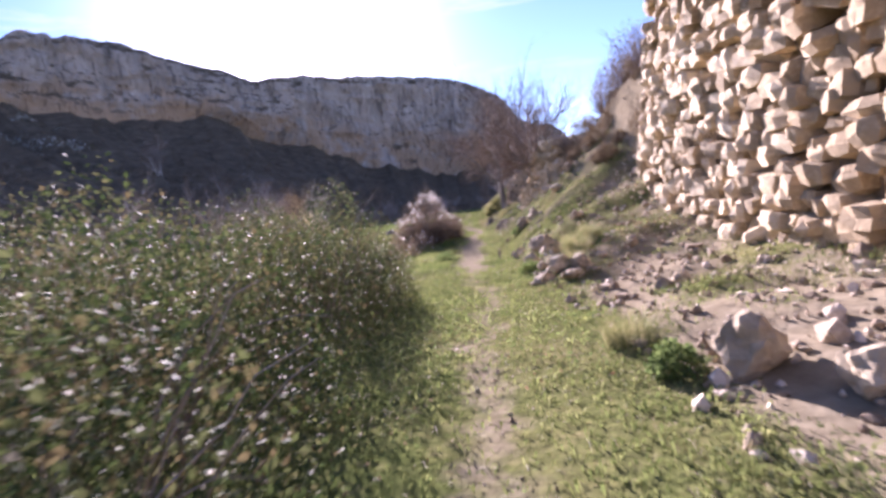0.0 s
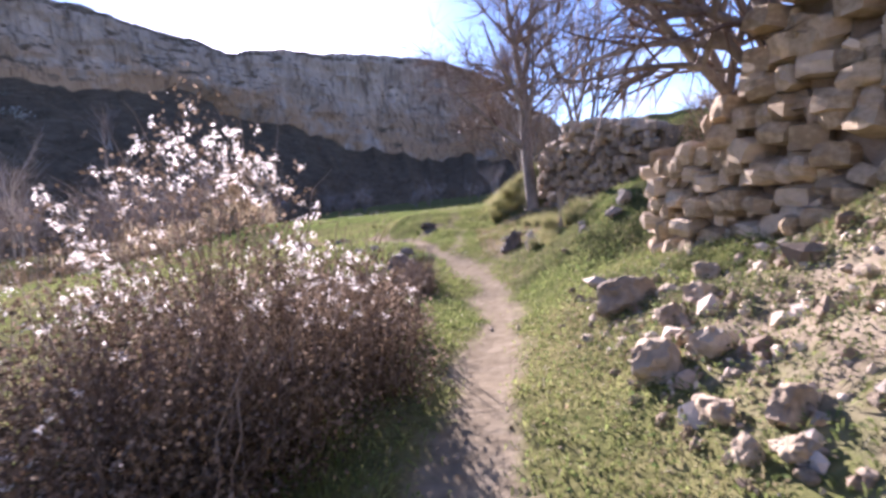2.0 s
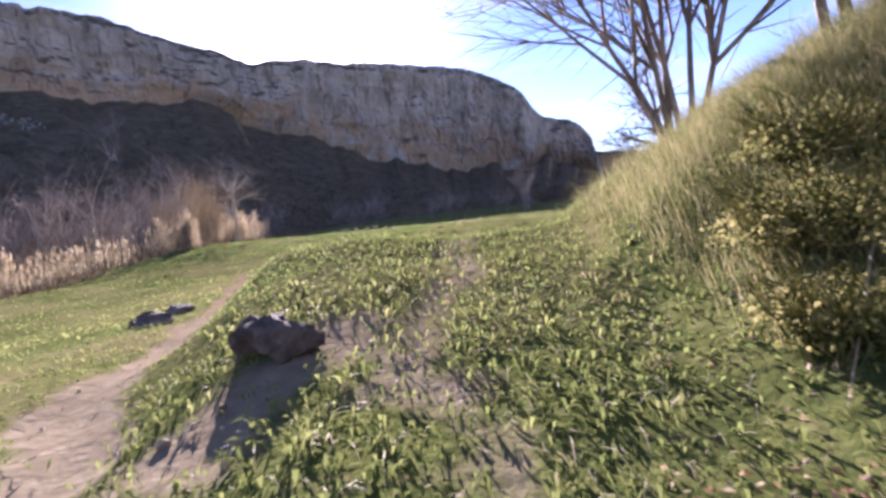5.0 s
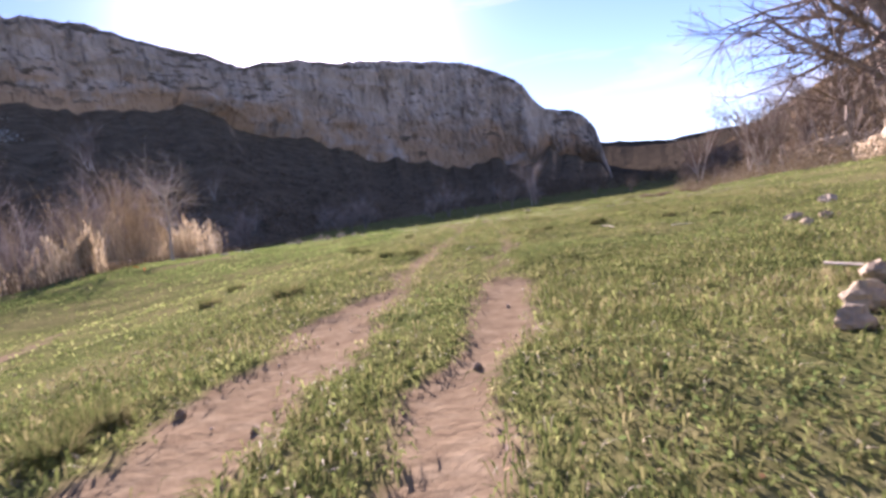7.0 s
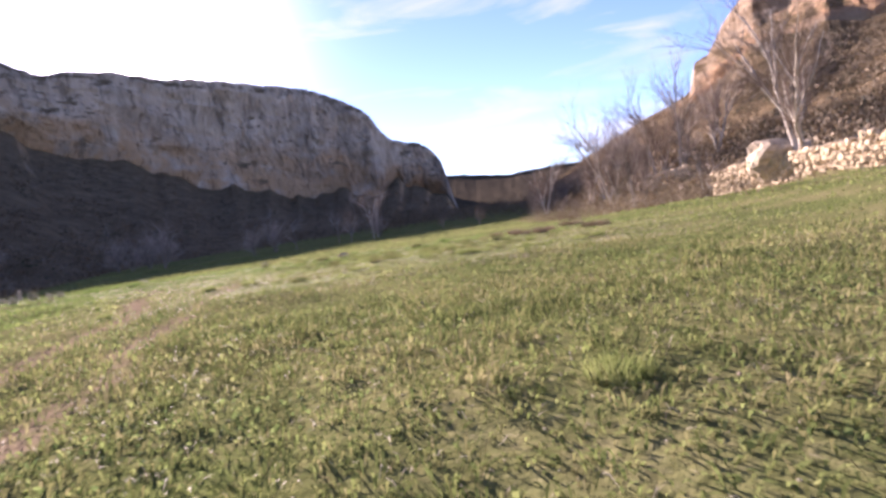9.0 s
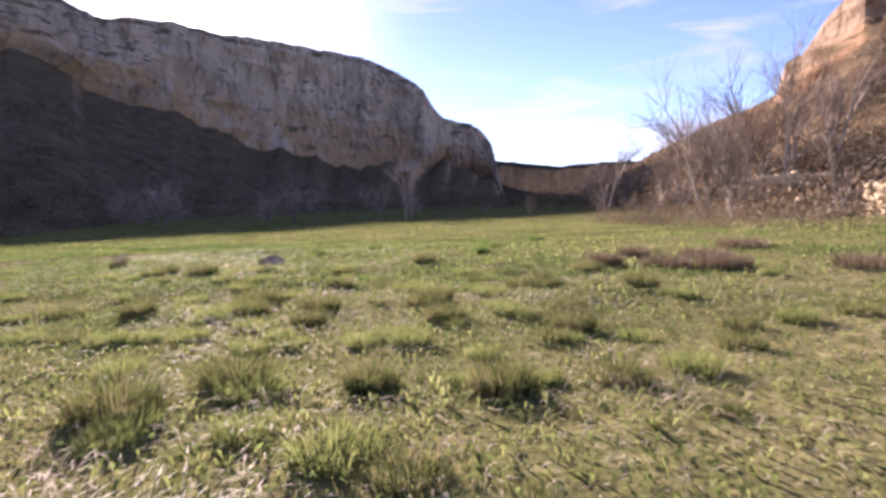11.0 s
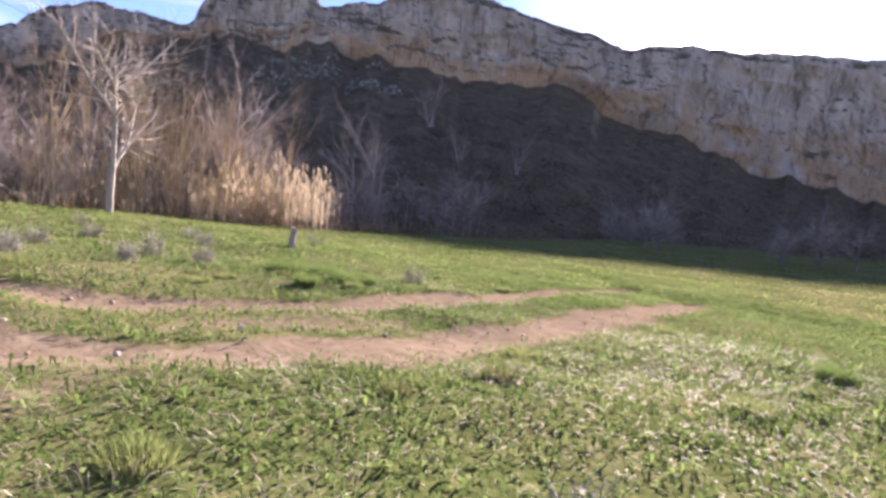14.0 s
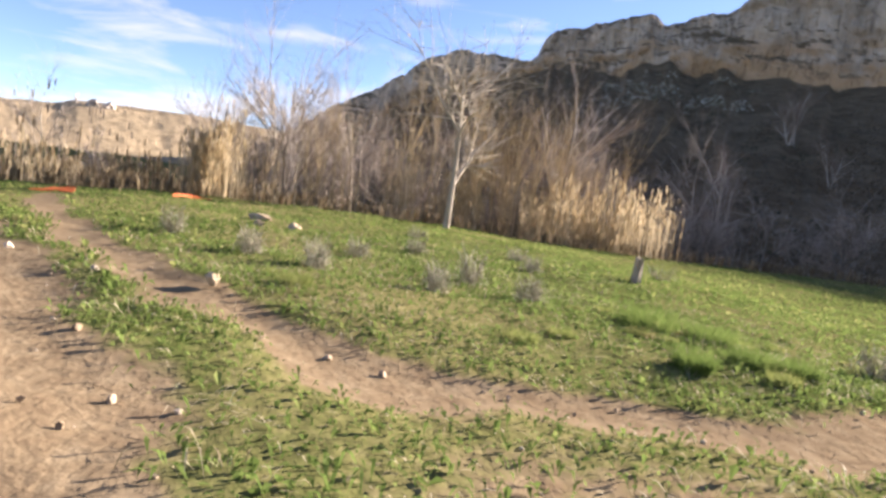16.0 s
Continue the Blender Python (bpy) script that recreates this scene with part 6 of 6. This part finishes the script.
def orange_net(label, points, height, seed):
    g = np.random.default_rng(seed)
    P = np.array(points, float)
    S = np.concatenate([[0], np.cumsum(np.hypot(*np.diff(P, axis=0).T))])
    s = np.arange(0, S[-1], 0.14)
    x, y = np.interp(s, S, P[:, 0]), np.interp(s, S, P[:, 1])
    z = ground_z(x, y)
    sag = height * (0.7 + 0.4 * fbm(s * 0.9, s * 0, seed, 3))
    lean = 0.3 * fbm(s * 0.7, s * 0 + 4, seed, 2)
    paths = []
    for k in range(6):
        f = k / 5
        paths.append([((x[i] + lean[i] * f, y[i], z[i] + 0.02 + sag[i] * f + 0.01 * g.normal()), 0.013) for i in range(len(s))])
    for i in range(len(s)):
        paths.append([((x[i] + lean[i] * f, y[i], z[i] + 0.02 + sag[i] * f), 0.01) for f in (0, 0.5, 1)])
    v, q = tubes([[(np.array(p), r) for p, r in path] for path in paths], 4)
    return tagged(new("safety_net", mesh_of("safety_net", v, [q], M_NET)), label, "net")


orange_net("sagging orange plastic safety net in the meadow", [(-7.2, 17.6), (-7.35, 19.5), (-8.4, 23.8)], 0.34, 3)
orange_net("orange plastic safety net at the meadow edge", [(-18.3, 70.9), (-18.8, 71.4), (-19.2, 71.8)], 0.08, 4)
orange_net("orange plastic safety net by the far trail", [(-16.4, 68.3), (-16.6, 68.7), (-16.8, 69.1)], 0.08, 5)

# ---- reeds and trees along the river ----
def reeds(name, label, count, place, height, seed, mat=None):
    g = np.random.default_rng(seed)
    x, y = place(g, count)
    n = len(x)
    z = ground_z(x, y, False) - 0.1
    h = g.uniform(*height, n) * np.clip(0.85 + 0.4 * fbm(x * 0.9, y * 0.9, seed + 90, 3), 0.35, 1.3)
    base = np.stack([x, y, z], -1)
    a = g.uniform(0, 6.28, n)
    stems = blades(base, h, g.uniform(0.018, 0.04, n), a, g.uniform(0.02, 0.16, n), twist=g.uniform(0, 6.28, n))
    m = 5
    lb = np.repeat(base, m, 0)
    f = g.uniform(0.25, 0.97, n * m)
    lb[:, 2] += f * np.repeat(h, m)
    lv = blades(lb, g.uniform(0.25, 0.55, n * m), g.uniform(0.015, 0.035, n * m), g.uniform(0, 6.28, n * m), g.uniform(0.3, 0.9, n * m))
    tb = base.copy()
    tb[:, 2] += h * 0.93
    plume = blades(np.repeat(tb, 3, 0), g.uniform(0.3, 0.5, n * 3), g.uniform(0.03, 0.07, n * 3), g.uniform(0, 6.28, n * 3), g.uniform(0.1, 0.4, n * 3))
    v, f3 = join([stems, lv, plume])
    return stuff(name, label, "reeds", mesh_of(name, v, f3, mat or M_REED))


def bed(y0, y1, depth, off=0.8):
    def place(g, count):
        y = g.uniform(y0, y1, count)
        keep = g.random(count) < np.clip(0.4 + 1.3 * fbm(y * 0.45, y * 0, 91, 3), 0.03, 1)
        y = y[keep]
        return reed_edge(y) - off - depth * g.random(len(y)) ** 1.4, y
    return place


def clump(cx, cy, r):
    return lambda g, count: (cx + r * g.normal(size=count) * 0.5, cy + r * g.normal(size=count) * 0.5)


reeds("reed_bed", "tall dry golden reeds along the river bank", 2000, bed(74, 89, 4.0), (1.3, 3.2), 1)
reeds("reed_bed", "lower dry golden reeds beside the river wood", 1500, bed(56, 75, 6.0, 1.5), (1.1, 2.4), 2)
reeds("bare_thicket", "brown leafless thicket along the river", 1900, bed(10, 66, 12.0, 5.0), (0.7, 1.8), 8, M_SLOPE)
reeds("bare_thicket", "brown leafless thicket beyond the trail", 1500, bed(58, 76, 12.0, 3.0), (0.8, 2.0), 9, M_DRYSHRUB)
reeds("reed_clump", "thick clump of tall yellow reeds", 480, clump(-26.4, 90.0, 2.2), (1.7, 3.5), 3)
reeds("reed_clump", "separate clump of pale reeds at the meadow edge", 220, clump(-21.6, 71.4, 0.7), (1.8, 2.6), 4)
reeds("bare_thicket", "brown leafless thicket at the bend of the river", 700, clump(-30.0, 66.5, 5.0), (1.4, 2.6), 14, M_DRYSHRUB)
reeds("reed_clump", "broad clump of pale reeds beyond the trail", 150, clump(-26.5, 64.0, 2.2), (0.9, 1.7), 5)
reeds("sedge_strip", "dry sedge strip at the edge of the meadow", 1200, lambda g, c: (lambda y: (reed_edge(y) + g.normal(0.3, 0.7, c), y))(g.uniform(15, 120, c)), (0.12, 0.4), 6, M_DRYSHRUB)

reeds("bare_thicket", "grey-brown thicket of thin bare stems behind the reeds", 1300, bed(55, 120, 10.0, 4.0), (2.5, 6.0), 7, M_RIVER)

plane = bare_tree("plane_tree", 7.4, 0.13, 71, "pale bare tree standing before the reeds", M_PALE, M_PALE, levels=3, first=0.75, spread=(0.5, 1.0), split=(4, 7))
plane.matrix_world = pose(-21.6, 79.7, gz(-21.6, 79.7), 0, 4, 0)

KINDS = [bare_tree("river_tree", 10.5, 0.13, 101, "tall slender bare poplar in the river wood", M_PALE, M_RIVER, levels=3, first=0.85, spread=(0.25, 0.6), droop=0.0),
         bare_tree("river_tree", 8.5, 0.12, 103, "bare grey willow in the river wood", M_BARK, M_RIVER, levels=3, stems=3, first=0.7, spread=(0.4, 0.9)),
         bare_tree("river_tree", 9.5, 0.14, 107, "bare brown poplar in the river wood", M_BARK, M_RIVER, levels=3, first=0.72, spread=(0.35, 0.8)),
         bare_tree("river_tree", 6.0, 0.09, 109, "low bare alder at the river", M_BARK, M_RIVER, levels=3, stems=4, first=0.75, spread=(0.4, 0.9))]
for k, ob in enumerate(KINDS):
    tagged(ob, group="bare trees of the river wood")
    ob.matrix_world = pose(-46 - 2 * k, 74 + 4 * k, gz(-46 - 2 * k, 74 + 4 * k) - 0.3)
tg = np.random.default_rng(12)
for k in range(70):
    if k < 22:
        x, y = -27 - 10 * tg.random(), tg.uniform(71, 86)
    elif k < 40:
        y = tg.uniform(86, 116)
        x = float(reed_edge(y)) - 3 - 14 * tg.random()
    elif k < 52:
        x, y = -38 - 22 * tg.random(), tg.uniform(16, 64)
    else:
        x = tg.uniform(-50, 10)
        y = 120 + 0.5 * abs(x + 10) + 12 * tg.random()
    t = copy_thing(KINDS[int(tg.integers(4))], pose(x, y, gz(x, y) - 0.3, 0, 0, tg.uniform(0, 360)))
    t.scale = (1, 1, 1)
    t.scale *= tg.uniform(0.5, 0.76) if k < 22 else tg.uniform(0.6, 1.0) if k < 40 else tg.uniform(0.45, 0.8)
# tall fine-branched trees behind the reeds, and thin upright saplings between them
for k in range(16):
    a, d = radians(tg.uniform(80, 97)), tg.uniform(38, 58)
    x, y = -1.9 - math.sin(a) * d, 73.4 + math.cos(a) * d
    t = copy_thing(KINDS[(2, 0, 2, 1)[k % 4]], pose(x, y, gz(x, y) - 0.3, 0, 0, tg.uniform(0, 360)))
    t.scale = (1, 1, 1)
    t.scale *= tg.uniform(0.5, 0.74)
SAPLING = [bare_tree("sapling", 5.2, 0.035, 151 + k, "thin upright bare sapling among the reeds", M_REED, M_REED, levels=2, first=0.95, spread=(0.12, 0.32), droop=-0.05, split=(3, 6)) for k in range(3)]
for k, ob in enumerate(SAPLING):
    tagged(ob, group="saplings among the reeds")
    ob.matrix_world = pose(-25.5, 82 + 2 * k, gz(-25.5, 82 + 2 * k) - 0.2)
for k in range(46):
    y = tg.uniform(79.5, 90.5) if k < 34 else tg.uniform(72, 80)
    x = float(reed_edge(y)) - 0.8 - 4.5 * tg.random()
    t = copy_thing(SAPLING[k % 3], pose(x, y, gz(x, y) - 0.2, tg.uniform(-5, 5), tg.uniform(-5, 5), tg.uniform(0, 360)))
    t.scale = (1, 1, 1)
    t.scale *= tg.uniform(0.55, 1.05)
# bare pale trees under the sunlit hillside
HILLT = bare_tree("hill_tree", 8.0, 0.13, 131, "pale bare tree at the foot of the sunlit hillside", M_PALE, M_TWIG, levels=3, stems=2, first=0.72, spread=(0.3, 0.75))
def slope_z(x, y):
    """Height of the hillside, or of the ground where the hill has not begun."""
    d = np.hypot(hill_v[..., 0] - x, hill_v[..., 1] - y)
    i = np.unravel_index(np.argmin(d), d.shape)
    return max(gz(x, y), float(hill_v[i][2]) if d[i] < 6 else -9)


HILLT.matrix_world = pose(30.9, 81.5, gz(30.9, 81.5) - 0.1)
HILLT.scale = (1.45, 1.45, 1.45)
tagged(HILLT, group="bare trees under the hillside")
SMALLT = bare_tree("almond_tree", 3.4, 0.08, 137, "small bare orchard tree at the meadow edge", M_BARK, M_TWIG, levels=3, first=0.6, spread=(0.5, 1.0))
SMALLT.matrix_world = pose(30, 113, slope_z(30, 113) - 0.1)
tagged(SMALLT, group="orchard trees")
for k, (x, y, s) in enumerate([(33.0, 104.5, 1.15), (31.4, 105.5, 1.25), (46.0, 120.0, 1.5), (47.5, 118.0, 1.6), (44.2, 122.0, 1.3), (52.0, 117.0, 1.3), (41.0, 126.0, 1.3), (57.0, 122.0, 1.2), (50.0, 130.0, 1.4), (38.0, 112.0, 0.9), (36.0, 98.0, 0.8), (60.0, 112.0, 1.3), (44.0, 138.0, 1.5), (37.0, 140.0, 1.3)]):
    t = copy_thing(HILLT, pose(x, y, slope_z(x, y) - 0.3, 0, 0, 47 * k))
    t.scale = (s, s, s)
for k, (x, y, s) in enumerate([(28, 120, 1.1), (22.6, 128, 1.0), (34, 126, 1.0), (19, 136, 0.9), (52.7, 173, 2.6), (55.5, 175, 2.9), (50.0, 176, 2.4), (58.5, 172, 2.5), (47.5, 172, 2.0), (53.8, 169, 2.3), (40, 150, 1.5), (45, 155, 1.7)]):
    t = copy_thing(SMALLT, pose(x, y, slope_z(x, y) - 0.1, 0, 0, 61 * k))
    t.scale = (s, s, s)
# broken stretches of the retaining wall further along the hillside
for k, (x, y) in enumerate([(42.0, 113.5), (47.0, 136.0)]):
    z = slope_z(x, y)
    stone_wall("wall_orchard", "broken stretch of pale dry-stone wall on the hillside", [(x + 3.4, y - 4.5, z - 0.6, z + 1.9), (x + 1.5, y - 1.5, z - 0.8, z + 2.2), (x - 0.5, y + 1.5, z - 0.9, z + 1.7), (x - 1.4, y + 3, z - 0.9, z + 0.9)], course=0.42, wide=0.6, seed=45 + k, single=lambda p: False, face=1)
bould = new("boulder", rock_mesh(990, (2.2, 1.8, 1.7), 0.2, 6, PALE))
bould.matrix_world = pose(31.5, 84.5, slope_z(31.5, 84.5) + 1.1, 0, 0, 20)
tagged(bould, "great pale boulder on the terrace above the retaining wall", "rock")


# ---- scrub on the slopes ----
def scrub(name, label, surface, rows, count, size, mat, seed, bits=16, part_of=1.0, fine=1.0):
    g = np.random.default_rng(seed)
    n0, n1 = surface.shape[0], surface.shape[1]
    i, j = g.integers(0, int((n0 - 1) * part_of), count), g.integers(rows[0], rows[1], count)
    a, b = g.random(count)[:, None], g.random(count)[:, None]
    p = (surface[i, j] * (1 - a) + surface[i + 1, j] * a) * (1 - b) + (surface[i, j + 1] * (1 - a) + surface[i + 1, j + 1] * a) * b
    p = p[fbm(p[:, 0] * 0.03, p[:, 1] * 0.03, seed, 3) > -0.45]
    s = g.uniform(*size, len(p))
    c = np.repeat(p, bits, 0) + g.normal(size=(len(p) * bits, 3)) * np.repeat(s, bits)[:, None] * np.array([0.45, 0.45, 0.3]) + np.array([0, 0, 0.3]) * np.repeat(s, bits)[:, None]
    v, q = leaves(c, np.repeat(s, bits) * g.uniform(4.2, 8.5, len(c)) / bits * fine, 0.1, g)
    return stuff(name, label, "shrubs", mesh_of(name, v, [q], mat))


scrub("slope_scrub", "dark evergreen scrub on the shaded slope", cliff_v, (1, 35), 1500, (0.7, 2.0), M_SHRUB, 5, 26)
scrub("slope_wood", "grey-brown bare thicket on the shaded slope", cliff_v, (0, 34), 5600, (0.8, 2.6), M_SLOPE, 6, 28)
scrub("cliff_scrub", "dark shrubs on the cliff edge", cliff_v, (68, 72), 900, (0.6, 1.8), M_SHRUB, 7)
scrub("hill_scrub", "dry brown scrub on the sunlit hillside", hill_v, (0, 34), 4200, (0.9, 2.4), M_DRYSHRUB, 8, 30, 0.42)
THICKET = np.random.default_rng(77)
tx, ty = THICKET.uniform(13, 40, 520), THICKET.uniform(54, 112, 520)
tx = np.maximum(tx, 12.5 + (ty - 54) * 0.18 + 2.5 * THICKET.random(520))
tz = ground_z(tx, ty)
ts = THICKET.uniform(0.5, 1.6, 520)
tc = np.repeat(np.stack([tx, ty, tz], -1), 60, 0) + THICKET.normal(size=(31200, 3)) * np.repeat(ts, 60)[:, None] * np.array([0.45, 0.45, 0.32]) + np.array([0, 0, 0.45]) * np.repeat(ts, 60)[:, None]
v, q = leaves(tc, THICKET.uniform(0.06, 0.2, 31200), 0.0, THICKET, slim=0.3)
stuff("hillside_thicket", "brown leafless shrubs along the foot of the hillside", "shrubs", mesh_of("hillside_thicket", v, [q], M_DRYSHRUB))
scrub("hill_scrub", "dark green juniper scrub on the hillside", hill_v, (2, 35), 1100, (0.7, 1.8), M_SHRUB, 9, 30, 0.42)

scrub("pale_scrub", "patches of pale grey leafless shrubs under the cliff", cliff_v[112:160], (20, 31), 220, (0.8, 2.6), M_THISTLE, 10, 14)
# woods that close the valley
FW = np.random.default_rng(88)
fa, fr = np.radians(FW.uniform(-29, -6, 900)), FW.uniform(95, 330, 900)
fx, fy, fs = HUB[0] - np.sin(fa) * fr, HUB[1] + np.cos(fa) * fr, FW.uniform(1.2, 3.6, 900)
fc = np.repeat(np.stack([fx, fy, ground_z(fx, fy, False)], -1), 26, 0) + (FW.normal(size=(23400, 3)) * np.array([0.5, 0.5, 0.35]) + np.array([0, 0, 0.5])) * np.repeat(fs, 26)[:, None]
v, q = leaves(fc, np.repeat(fs, 26) * FW.uniform(0.12, 0.3, 23400), 0.0, FW, slim=0.4)
stuff("valley_wood", "dark brown leafless wood at the end of the valley", "trees", mesh_of("valley_wood", v, [q], M_SLOPE))
# tall pale trees standing on the talus
for k, (az, row, s) in enumerate([(42.3, 15, 1.7), (41.7, 15, 1.5), (38.5, 9, 1.0), (47.0, 7, 0.9), (33.0, 8, 0.9)]):
    p = cliff_v[int((93 - az) / 0.3), row]
    t = copy_thing(HILLT, pose(p[0], p[1], p[2] - 0.4, 0, 0, 70 * k))
    t.scale = (s, s, s)
# crag on the distant hills
for k, (az, el, s) in enumerate([(104.9, 3.4, 10.0), (103.9, 3.6, 8.0), (105.8, 3.1, 7.0)]):
    ob = new("crag", rock_mesh(950 + k, (s, s, s * 1.2), 0.3, 6, M_ROCK))
    a = radians(az)
    ob.matrix_world = pose(-math.sin(a) * 735, 72 + math.cos(a) * 735, 735 * math.tan(radians(el)), 0, 0, 40 * k)
    tagged(ob, "dark rocky crag on the distant pale hills", "rock", "crags on the far hills")
